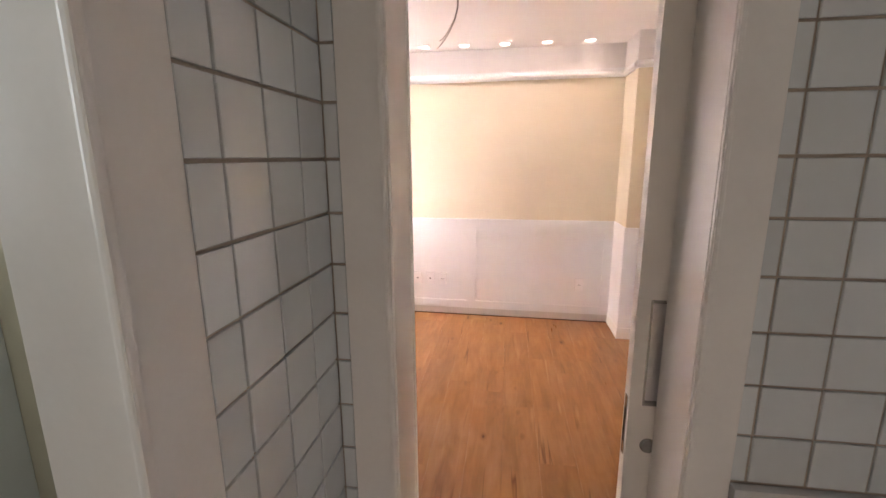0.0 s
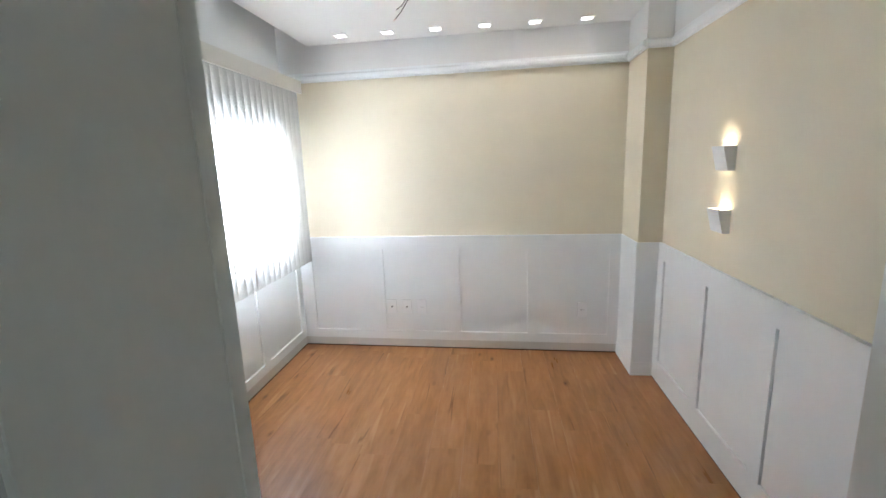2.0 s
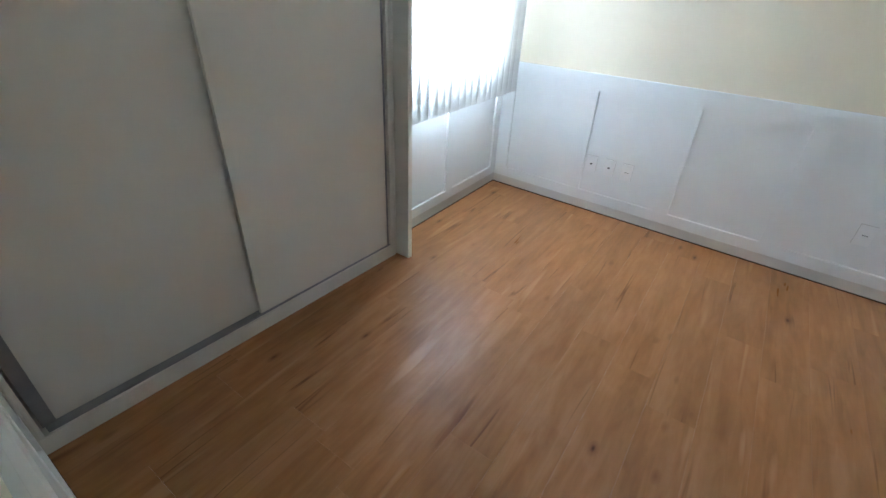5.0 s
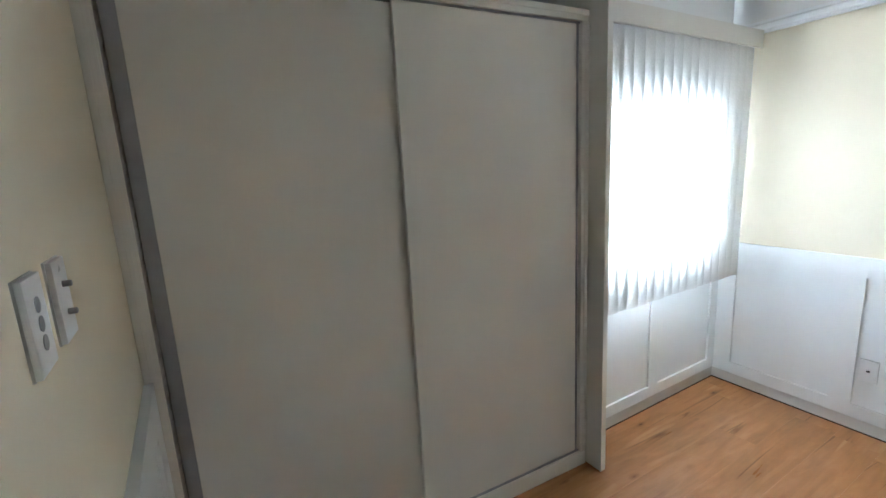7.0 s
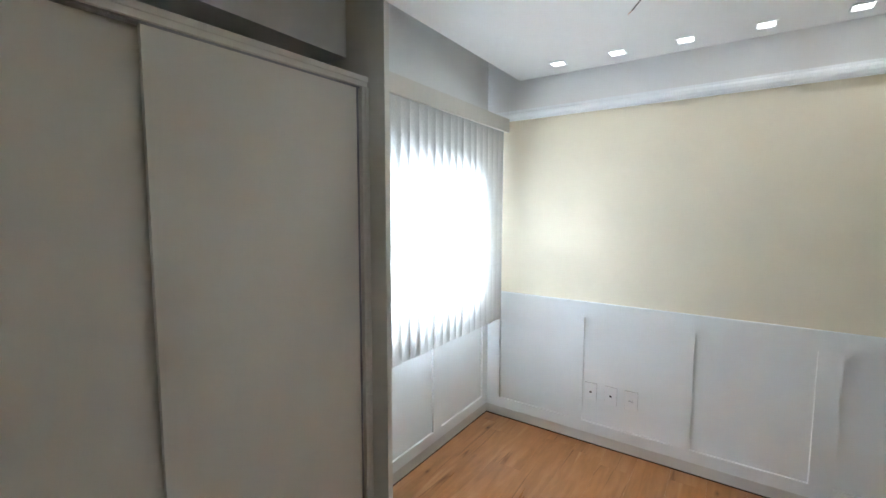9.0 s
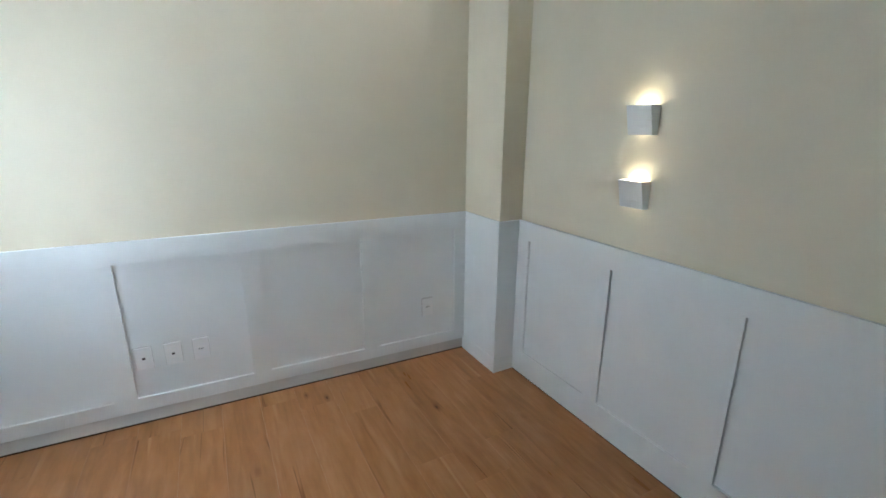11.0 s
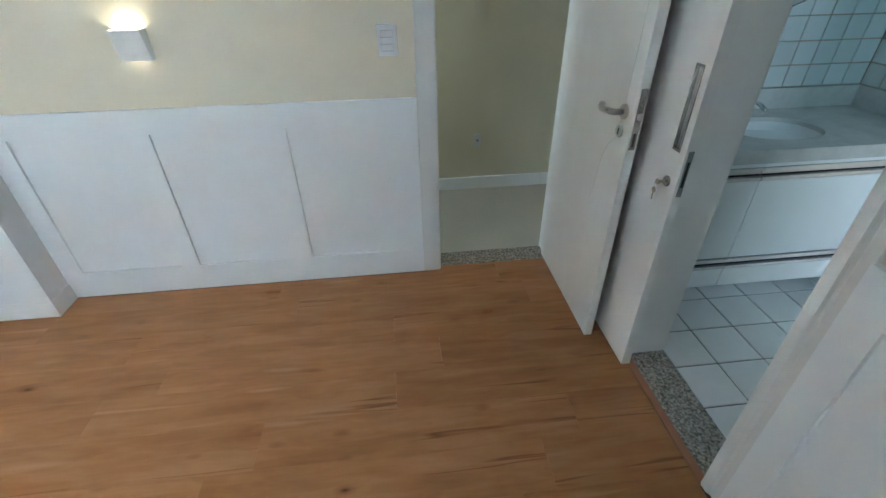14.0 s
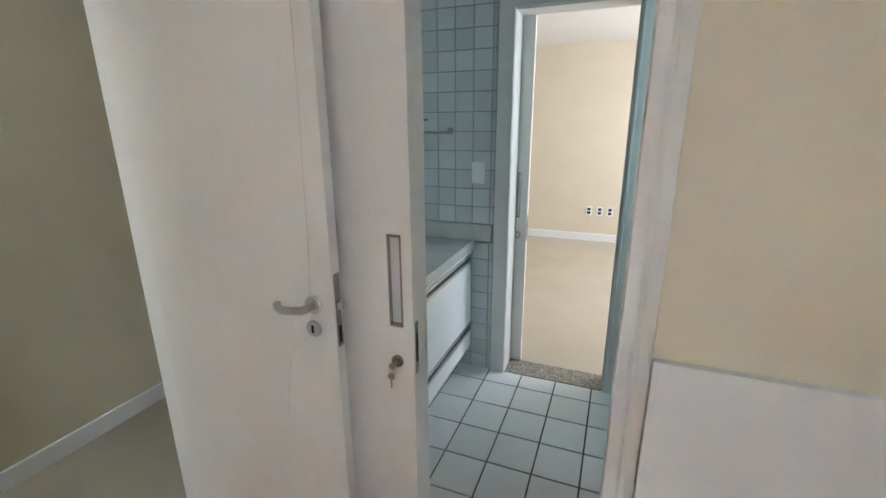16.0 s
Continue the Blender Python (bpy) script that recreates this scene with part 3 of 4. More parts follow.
for y0, y1, x in ((-1.15, -0.67, -0.135), (-0.71, -0.23, -0.10)):
    sash = part("sash", boxes((x - 0.012, x + 0.012, y0, y0 + 0.04, 1.0, 2.09), (x - 0.012, x + 0.012, y1 - 0.04, y1, 1.0, 2.09), (x - 0.012, x + 0.012, y0 + 0.04, y1 - 0.04, 1.0, 1.045), (x - 0.012, x + 0.012, y0 + 0.04, y1 - 0.04, 2.045, 2.09)), CASING, win)
    pane = part("pane", boxes((x - 0.002, x + 0.002, y0 + 0.04, y1 - 0.04, 1.045, 2.045)), GLASS, sash)
    pane.visible_shadow = False
blind = thing("vertical_blind", "pale grey fabric vertical blind, closed over the bright window", "window blind", (0.06, -0.63, 2.14))
part("valance", boxes((0.092, 0.106, -1.302, 0.066, 2.145, 2.240), (-0.012, 0.092, -1.302, 0.07, 2.226, 2.240), bevel=0.0015), LAMINATE, blind, "off-white pelmet board")
part("head_rail", boxes((0.035, 0.075, -1.295, -0.01, 2.165, 2.20), bevel=0.002), ALU, blind)
vane_bm = bmesh.new()
W2, H = 0.0550, 1.388
cols = []
for i in range(9):
    s = -W2 + 2 * W2 * i / 8
    bow = 0.006 * (1 - (s / W2) ** 2)
    cols.append([vane_bm.verts.new((bow, s, -H * k / 4)) for k in range(5)])
for a, b in zip(cols, cols[1:]):
    for k in range(4):
        f = vane_bm.faces.new((a[k], a[k + 1], b[k + 1], b[k]))
        f.smooth = True
vane = bpy.data.meshes.new("vane")
vane_bm.to_mesh(vane)
vane_bm.free()
vane.materials.append(BLIND)
rng = random.Random(4)
for i in range(17):
    y = -1.252 + 0.0785 * i
    wild = 7 if i == 9 else rng.uniform(-2.5, 2.5)
    piece("vane", vane, blind, (0.055, y, 2.165), (rng.uniform(-0.25, 0.25), rng.uniform(-0.3, 0.3), -8 + wild))

# ---- wardrobe ----
ward = thing("wardrobe", "built-in off-white sliding-door wardrobe filling the niche", "wardrobe", (-0.2, -2.2, 0))
WX = 0.048
part("carcass", niche(boxes((-0.60, -0.58, -3.13, -1.34, 0.0, 2.19), (-0.58, -0.02, -3.13, -3.11, 0.0, 2.19), (-0.58, -0.02, -1.36, -1.34, 0.0, 2.19), (-0.58, -0.02, -3.11, -1.36, 2.17, 2.19), (-0.58, -0.02, -3.11, -1.36, 0.05, 0.07))), LAMINATE, ward)
part("plinth", niche(boxes((-0.02, WX + 0.010, -3.128, -1.345, 0.0, 0.076), bevel=0.002)), LAMINATE, ward)
part("top_rail", niche(boxes((-0.02, WX + 0.004, -3.10, -1.345, 2.150, 2.196), (WX + 0.004, WX + 0.010, -3.10, -1.345, 2.172, 2.196), bevel=0.002)), LAMINATE, ward, "off-white grooved top track")
part("top_track", niche(boxes((-0.015, WX - 0.010, -3.08, -1.37, 2.142, 2.150))), GREYALU, ward, "grey aluminium door track")
part("bottom_track", niche(boxes((-0.015, WX - 0.004, -3.08, -1.37, 0.076, 0.082))), GREYALU, ward, "grey aluminium door track")
part("frame_stile", niche(boxes((-0.02, WX + 0.006, -3.141, -3.094, 0.076, 2.196), (WX + 0.006, WX + 0.012, -3.132, -3.122, 0.076, 2.196), (WX + 0.006, WX + 0.010, -3.110, -3.101, 0.076, 2.196), bevel=0.002)), LAMINATE, ward)
part("frame_stile", niche(boxes((-0.02, WX + 0.004, -1.380, -1.3365, 0.076, 2.150), (WX + 0.004, WX + 0.009, -1.362, -1.350, 0.076, 2.150), bevel=0.002)), LAMINATE, ward)
left = part("sliding_door", niche(boxes((-0.012, 0.006, -3.046, -2.215, 0.084, 2.141), bevel=0.001)), LAMINATE, ward)
part("edge_profile", niche(boxes((-0.014, 0.016, -3.087, -3.046, 0.084, 2.141), bevel=0.002)), GREYALU, left, "grey aluminium edge profile")
right = part("sliding_door", niche(boxes((0.020, 0.038, -2.252, -1.400, 0.084, 2.141), bevel=0.001)), LAMINATE, ward)
part("edge_profile", niche(boxes((0.014, 0.043, -1.400, -1.392, 0.084, 2.141), (0.014, 0.030, -1.392, -1.386, 0.084, 2.141), bevel=0.001)), GREYALU, right, "grey aluminium edge profile")
part("end_panel", boxes((-0.20, 0.148, -1.336, -1.303, 0.0, 2.62), bevel=0.0012), LAMINATE, ward)

# ---- hinged hall door ----
door = thing("door_1", "white painted hinged door standing open into the bedroom", "door", (2.75, -3.0, 0))
leaf = part("leaf", boxes((2.118, 2.812, -3.026, -2.990, 0.010, 2.09), bevel=0.0015), DOORPAINT, door)
h = part("door_handle", disc(bmesh.new(), (2.182, -2.990, 1.045), (0, 1, 0), 0.027, 0.010, bevel=0.003), STEEL, door, "satin nickel lever handle")
part("lever", tube(bmesh.new(), [(2.182, -2.984, 1.045), (2.182, -2.950, 1.045), (2.187, -2.938, 1.046), (2.200, -2.932, 1.047), (2.222, -2.930, 1.044), (2.244, -2.931, 1.042), (2.260, -2.934, 1.047), (2.268, -2.942, 1.054)], 0.0112, 12), STEEL, h)
k = part("keyhole_rose", disc(bmesh.new(), (2.190, -2.990, 0.972), (0, 1, 0), 0.024, 0.007, bevel=0.003), STEEL, door)
part("keyhole", boxes((2.186, 2.194, -2.984, -2.9825, 0.960, 0.984)), DARK, k)
p = part("lock_plate", boxes((2.1155, 2.1185, -3.019, -2.997, 0.925, 1.137)), PLATE, door)
part("latch", boxes((2.101, 2.1155, -3.015, -3.001, 1.035, 1.055), bevel=0.003), STEEL, p)
part("bolt_slot", boxes((2.1148, 2.1156, -3.013, -3.003, 0.935, 0.985)), DARK, p)
part("door_handle", disc(bmesh.new(), (2.182, -3.026, 1.045), (0, -1, 0), 0.026, 0.008, bevel=0.003), STEEL, door)
part("scuff_line", tube(bmesh.new(), [(2.168, -2.9893, 2.05), (2.172, -2.9893, 1.6), (2.186, -2.9893, 1.2), (2.196, -2.9893, 0.985)], 0.0006, 4), SCUFF, door, "thin dark crack in the paint")
part("scuff_line", tube(bmesh.new(), [(2.205, -2.9893, 0.945), (2.232, -2.9893, 0.925), (2.268, -2.9893, 0.885), (2.292, -2.9893, 0.83), (2.302, -2.9893, 0.765), (2.310, -2.9893, 0.70), (2.326, -2.9893, 0.64)], 0.0006, 4), SCUFF, door)


# ---- sliding doors ----
def sliding_door(name, label, x_edge, y0, y1, x_handle):
    """A leaf hung in front of the wall; its long flush pulls sit on both faces, cylinder and strike near the free edge."""
    root = thing(name, label, "sliding door", (x_edge + 0.35, (y0 + y1) / 2, 0))
    hx0, hx1, hz0, hz1 = x_handle, x_handle + 0.042, 0.970, 1.238
    part("leaf", boxes((x_edge, hx0, y0, y1, 0.006, 2.12), (hx1, x_edge + 0.64, y0, y1, 0.006, 2.12), (hx0, hx1, y0, y1, 0.006, hz0), (hx0, hx1, y0, y1, hz1, 2.12), (hx0, hx1, y0 + 0.012, y1 - 0.012, hz0, hz1)), DOORPAINT, root)
    for y, s in ((y1, 1), (y0, -1)):
        a, b = sorted((y - s * 0.012, y + s * 0.002))
        pull = part("flush_pull", boxes((hx0, hx0 + 0.005, a, b, hz0, hz1), (hx1 - 0.005, hx1, a, b, hz0, hz1), (hx0 + 0.005, hx1 - 0.005, a, b, hz0, hz0 + 0.008), (hx0 + 0.005, hx1 - 0.005, a, b, hz1 - 0.008, hz1), bevel=0.001), PLATE, root, "recessed metal pull")
        a, b = sorted((y - s * 0.0119, y - s * 0.0095))
        part("cup", boxes((hx0 + 0.005, hx1 - 0.005, a, b, hz0 + 0.008, hz1 - 0.008)), ALU, pull)
        rose = part("key_rose", disc(bmesh.new(), (x_edge + 0.052, y, 0.862), (0, s, 0), 0.019, 0.007, bevel=0.003), PLATE, root)
        part("key_slot", boxes((x_edge + 0.050, x_edge + 0.054, *sorted((y + s * 0.0058, y + s * 0.0066)), 0.854, 0.870)), DARK, rose)
    plate = part("strike_plate", boxes((x_edge - 0.002, x_edge + 0.0005, y0 + 0.010, y1 - 0.010, 0.825, 0.985)), PLATE, root)
    part("bolt_slot", boxes((x_edge - 0.003, x_edge - 0.0018, y0 + 0.015, y1 - 0.015, 0.86, 0.95)), DARK, plate)
    return root


slider = sliding_door("door_2", "white painted sliding bathroom door pushed open along the wall", 1.930, -3.124, -3.086, 1.960)
far_slider = sliding_door("door_3", "white painted sliding door of the opposite doorway, pushed open", 1.932, -4.720, -4.682, 1.976)

keys = thing("key_ring", "small bunch of brass keys hanging in the sliding door lock", "keys", (1.982, -3.07, 0.86))
bm = boxes((1.9805, 1.9835, -3.078, -3.052, 0.857, 0.867))
disc(bm, (1.982, -3.052, 0.862), (0, 1, 0), 0.0105, 0.003, 16)
part("key", bm, BRASS, keys)
ring = [(1.982 + 0.009 * math.sin(a), -3.048 + 0.003 * math.cos(a), 0.848 + 0.009 * math.cos(a)) for a in (i * math.pi / 8 for i in range(17))]
part("ring", tube(bmesh.new(), ring, 0.0009, 6), STEEL, keys)
bm = disc(bmesh.new(), (1.984, -3.048, 0.832), (0, 1, 0), 0.0105, 0.0022, 16)
box(bm, 1.9815, 1.9865, -3.048, -3.0458, 0.795, 0.824)
part("key", bm, BRASS, keys)


# ---- switch plates and sockets ----
def plate(name, label, category, wall, a, z, w=0.075, hgt=0.120, slots=1, kind="socket", group="", cover=None):
    """A wall plate. wall: (axis, face, out) where axis is the way the wall runs."""
    axis, face, out = wall
    cover = cover or PLASTIC

    def slab(s0, s1, o0, o1, z0, z1, bev=0.0):
        p, q = sorted((face + out * o0, face + out * o1))
        return box(bmesh.new(), *((s0, s1, p, q, z0, z1) if axis == "x" else (p, q, s0, s1, z0, z1)), bevel=bev)

    root = thing(name, label, category, (a, face, z) if axis == "x" else (face, a, z), group)
    part("cover", slab(a - w / 2, a + w / 2, 0.002, 0.010, z - hgt / 2, z + hgt / 2, 0.0025), cover, root)
    # slightly larger grey slab draws the thin shadow round the cover
    if cover == PLASTIC:
        part("cover_shadow_ring", slab(a - w / 2 - 0.0012, a + w / 2 + 0.0012, 0, 0.003, z - hgt / 2 - 0.0012, z + hgt / 2 + 0.0012), GAP_SHADE, root)
    if kind in ("socket", "blank_dot"):
        part("module", slab(a - 0.025, a + 0.025, 0.009, 0.0106, z - 0.039, z + 0.039, 0.0004), PLASTIC, root)
    # grey sheet behind the rockers draws the shaded gaps between them
    if kind == "switch" and slots > 1:
        part("rocker_gap_shade", slab(a - w * 0.31, a + w * 0.31, 0.009, 0.0105, z - hgt * 0.34, z + hgt * 0.34), GAP_SHADE, root)
    if kind == "socket":
        ins = part("insert", slab(a - w * 0.27, a + w * 0.27, 0.010, 0.0118, z - 0.012, z + 0.012, 0.0006), PLASTIC, root)
        for s in (-0.0095, 0, 0.0095):
            part("pin_hole", slab(a + s - 0.0025, a + s + 0.0025, 0.0116, 0.0122, z - 0.0025, z + 0.0025), DARK, ins)
    if kind == "blank_dot":
        part("cable_exit", slab(a - 0.007, a + 0.007, 0.009, 0.0125, z - 0.005, z + 0.005, 0.001), DARK, root)
    if kind == "switch":
        hh = hgt * 0.66 / slots
        for i in range(slots):
            zc = z + (i - (slots - 1) / 2) * hh
            part("rocker", slab(a - w * 0.30, a + w * 0.30, 0.009, 0.012, zc - hh * 0.46, zc + hh * 0.46, 0.0015), cover, root)
    if kind == "grey":
        for i in range(slots):
            zc = z + (i - (slots - 1) / 2) * 0.024
            p, c = (a, face + out * 0.009, zc), (0, out, 0)
            part("round_insert", disc(bmesh.new(), p if axis == "x" else (face + out * 0.009, a, zc), c if axis == "x" else (out, 0, 0), 0.010, 0.002, 16), GREYPLASTIC, root)
    if kind == "black":
        for dz in (0.024, -0.024):
            part("module", slab(a - w * 0.28, a + w * 0.28, 0.009, 0.011, z + dz - 0.017, z + dz + 0.017, 0.001), DARK, root)
    if kind == "coax":
        for dz in (0.022, -0.020):
            part("coax_jack", disc(bmesh.new(), (a, face + out * 0.009, z + dz), (0, out, 0), 0.0046, 0.012, 12, 0.001), GREYALU, root)
            part("seam", slab(a - w * 0.3, a + w * 0.3, 0.009, 0.0095, z + dz - 0.015, z + dz - 0.014), GREYPLASTIC, root)
    return root


EAST, SOUTH = ("y", E_X + 0.004, -1), ("x", S_Y, 1)
NORTH = lambda x: ("x", 0.033 * (2.6 - x), -1)
for x, kd in ((0.741, "blank_dot"), (0.871, "blank_dot"), (0.998, "socket")):
    plate("wall_socket", "white plastic wall socket plate on the panelled dado", "wall socket", NORTH(x), x, 0.368, kind=kd, group="sockets on the dado")
plate("wall_socket", "single white plastic wall socket plate on the dado", "wall socket", NORTH(2.318), 2.318, 0.362, kind="socket")
plate("light_switch", "white triple light switch beside the hall doorway", "light switch", EAST, -2.166, 1.218, 0.082, 0.122, 3, "switch")
plate("switch_plate", "white wall plate with three grey round inserts", "switch plate", SOUTH, 0.785, 1.410, 0.075, 0.118, 3, "grey")
plate("coax_plate", "white wall plate with two metal coax jacks", "antenna plate", SOUTH, 0.652, 1.410, 0.075, 0.118, 2, "coax")
HALL = ("y", 3.785, -1)
plate("wall_socket", "small open grey metal socket box in the hall wall", "wall socket", HALL, -2.760, 0.385, 0.056, 0.090, 1, "grey", cover=ALU)
plate("light_switch", "pale beige blank switch plate on the hall wall", "light switch", HALL, -2.752, 1.24, 0.075, 0.12, 1, "switch", cover=HALLPLATE)
FAR = ("x", -8.1, 1)
for x in (1.767, 1.632, 1.506):
    plate("wall_socket", "white double socket on the far room wall", "wall socket", FAR, x, 0.405, 0.075, 0.12, 2, "black", "sockets in the far room")
plate("light_switch", "white light switch on the bathroom tiles", "light switch", ("x", B_S + 0.008, 1), 2.188, 1.250, 0.076, 0.122, 1, "switch")

# ---- ceiling things ----
for x in DOWNLIGHTS:
    light = thing("downlight", "small square recessed downlight, switched on", "downlight", (x, -0.14, CEIL_Z), "row of ceiling downlights")
    part("trim_ring", boxes((x - 0.045, x - 0.036, -0.185, -0.095, 2.494, 2.4995), (x + 0.036, x + 0.045, -0.185, -0.095, 2.494, 2.4995), (x - 0.036, x + 0.036, -0.185, -0.176, 2.494, 2.4995), (x - 0.036, x + 0.036, -0.104, -0.095, 2.494, 2.4995)), WHITE, light)
    part("diffuser", boxes((x - 0.036, x + 0.036, -0.176, -0.104, 2.4965, 2.4995)), BULB, light, "glowing warm white diffuser")

wire = thing("ceiling_wire", "loose electric wires hanging from the ceiling lamp outlet", "electric wire", (1.31, -1.38, 2.5))
part("strand", tube(bmesh.new(), [(1.310, -1.38, 2.505), (1.315, -1.38, 2.46), (1.312, -1.38, 2.41), (1.295, -1.38, 2.35), (1.262, -1.38, 2.285), (1.225, -1.378, 2.235), (1.196, -1.375, 2.205)], 0.0022, 6), CABLE, wire)
part("strand", tube(bmesh.new(), [(1.304, -1.383, 2.505), (1.310, -1.384, 2.46), (1.308, -1.385, 2.41), (1.291, -1.384, 2.35), (1.256, -1.386, 2.29), (1.228, -1.392, 2.250), (1.205, -1.396, 2.236)], 0.0020, 6), CABLE, wire)
part("bare_end", tube(bmesh.new(), [(1.196, -1.375, 2.205), (1.184, -1.372, 2.198)], 0.0012, 5), COPPER, wire)


# ---- sconces ----
def sconce(z0, z1):
    root = thing("wall_sconce", "white wedge-shaped wall lamp glowing warm up the wall", "wall lamp", (E_X, -1.15, z0), "pair of wall lamps")
    y0, y1, xw = -1.210, -1.092, E_X + 0.004
    top, low, t = 0.060, 0.032, 0.003
    bm = bmesh.new()

    def hexa(p):
        v = [bm.verts.new(q) for q in p]
        for f in ((0, 1, 2, 3), (7, 6, 5, 4), (0, 4, 5, 1), (1, 5, 6, 2), (2, 6, 7, 3), (3, 7, 4, 0)):
            bm.faces.new([v[i] for i in f])

    hexa([(xw - low, y0, z0), (xw - low, y1, z0), (xw - top, y1, z1), (xw - top, y0, z1), (xw - low + t, y0, z0), (xw - low + t, y1, z0), (xw - top + t, y1, z1), (xw - top + t, y0, z1)])
    part("front_plate", bm, WHITE, root)
    for y in (y0, y1 - t):
        bm = bmesh.new()
        hexa([(xw - low + t, y, z0), (xw - top + t, y, z1), (xw, y, z1), (xw, y, z0), (xw - low + t, y + t, z0), (xw - top + t, y + t, z1), (xw, y + t, z1), (xw, y + t, z0)])
        part("side_plate", bm, WHITE, root)
    zm = (z0 + z1) / 2
    part("lamp_holder", boxes((xw - 0.040, xw, y0 + t, y1 - t, zm - 0.028, zm + 0.026)), WHITE, root)
    part("led", boxes((xw - 0.036, xw - 0.006, y0 + 0.02, y1 - 0.02, zm + 0.026, zm + 0.030)), SCONCEGLOW, root, "warm glowing lamp")
    return root


sconce(1.176, 1.292)
sconce(1.480, 1.597)

# ---- bathroom things ----
van = thing("vanity_cabinet", "white wall-hung bathroom vanity with aluminium grip profiles", "vanity cabinet", (2.48, -3.9, 0.16))
VX = 2.222
part("body", boxes((VX + 0.020, B_E - 0.008, -4.505, -3.312, 0.160, 0.792)), WHITE, van)
for y0, y1 in ((-4.500, -3.672), (-3.668, -3.315)):
    part("drawer_front", boxes((VX, VX + 0.018, y0, y1, 0.325, 0.712), bevel=0.0015), WHITE, van)
    part("drawer_front", boxes((VX, VX + 0.018, y0, y1, 0.158, 0.258), bevel=0.0015), WHITE, van)
    for z in (0.716, 0.262):
        grip = part("grip_profile", boxes((VX - 0.004, VX + 0.018, y0, y1, z, z + 0.016), (VX + 0.010, VX + 0.018, y0, y1, z + 0.016, z + 0.046), (VX - 0.002, VX + 0.018, y0, y1, z + 0.046, z + 0.056), bevel=0.001), ALU, van, "aluminium grip profile")
        # dark strip painted in for the shade inside the grip's groove
        part("groove_shadow", boxes((VX + 0.0085, VX + 0.0098, y0, y1, z + 0.017, z + 0.026)), DARK, grip)
part("top_fascia", boxes((VX + 0.004, VX + 0.018, -4.500, -3.315, 0.774, 0.794)), WHITE, van)

top = thing("stone_countertop", "pale grey stone countertop with a low upstand", "countertop", (2.48, -3.9, 0.85))
SX0, SX1, SY0, SY1 = 2.315, 2.61, -4.06, -3.65
OVAL = 0.80


def oval(scale, k, count=48):
    """A point of the basin's rounded outline, about the basin's centre."""
    c, d = math.cos(2 * math.pi * k / count), math.sin(2 * math.pi * k / count)
    return (SX0 + SX1) / 2 + scale * (SX1 - SX0) / 2 * math.copysign(abs(c) ** OVAL, c), (SY0 + SY1) / 2 + scale * (SY1 - SY0) / 2 * math.copysign(abs(d) ** OVAL, d)


def slab_with_hole(x0, x1, y0, y1, z0, z1):
    """A flat slab with the basin's outline cut through it."""
    bm = bmesh.new()
    cx, cy, loops = (SX0 + SX1) / 2, (SY0 + SY1) / 2, []
    for z in (z0, z1):
        inner = [bm.verts.new((*oval(1.0, k), z)) for k in range(48)]
        outer = []
        for v in inner:
            dx, dy = v.co.x - cx, v.co.y - cy
            t = min(((x1 - cx) if dx > 0 else (x0 - cx)) / dx if abs(dx) > 1e-6 else 1e9, ((y1 - cy) if dy > 0 else (y0 - cy)) / dy if abs(dy) > 1e-6 else 1e9)
            outer.append(bm.verts.new((cx + t * dx, cy + t * dy, z)))
        for p, q in ((outer, x0), (outer, x1)):
            for y in (y0, y1):
                near = min(p, key=lambda v: (v.co.x - q) ** 2 + (v.co.y - y) ** 2)
                near.co.x, near.co.y = q, y
        loops.append((inner, outer))
    for k in range(48):
        n = (k + 1) % 48
        for inner, outer in loops:
            bm.faces.new((inner[k], inner[n], outer[n], outer[k]))
        for low, high in zip(*loops):
            bm.faces.new((low[k], low[n], high[n], high[k]))
    return bm


part("slab", slab_with_hole(VX - 0.012, B_E - 0.010, -4.515, -3.312, 0.832, 0.852), STONE, top)
part("apron", boxes((VX - 0.012, VX + 0.008, -4.515, -3.312, 0.796, 0.832), bevel=0.001), STONE, top)
part("upstand", boxes((B_E - 0.028, B_E - 0.008, -4.510, -3.312, 0.852, 0.950), (2.105, B_E - 0.028, -4.514, -4.494, 0.852, 0.950), (2.080, B_E - 0.028, -3.330, -3.308, 0.852, 0.922), bevel=0.0015), STONE, top)

sink = thing("sink", "white oval ceramic basin set under the stone top", "sink", (2.468, -3.845, 0.8))
bm = bmesh.new()
cx, cy = (SX0 + SX1) / 2, (SY0 + SY1) / 2
rings = []
for s, z in ((1.0, 0.832), (0.97, 0.80), (0.86, 0.745), (0.55, 0.715), (0.10, 0.708)):
    ring = [bm.verts.new((*oval(s * 1.02, k), z)) for k in range(48)]
    rings.append(ring)
for p, q in zip(rings, rings[1:]):
    for k in range(48):
        f = bm.faces.new((p[k], p[(k + 1) % 48], q[(k + 1) % 48], q[k]))
        f.smooth = True
bm.faces.new(rings[-1])
part("bowl", bm, CERAMIC, sink)
part("drain", disc(bmesh.new(), (cx, cy, 0.7085), (0, 0, 1), 0.022, 0.003, bevel=0.001), CHROME, sink, "chrome drain")

tap = thing("faucet", "chrome basin faucet on the stone vanity top", "faucet", (2.655, -3.845, 0.852))
part("tap_body", disc(bmesh.new(), (2.655, -3.845, 0.852), (0, 0, 1), 0.022, 0.085, 20, 0.004), CHROME, tap)
part("spout", tube(bmesh.new(), [(2.655, -3.845, 0.905), (2.62, -3.845, 0.925), (2.57, -3.845, 0.928), (2.535, -3.845, 0.915), (2.525, -3.845, 0.90)], 0.010, 10), CHROME, tap)
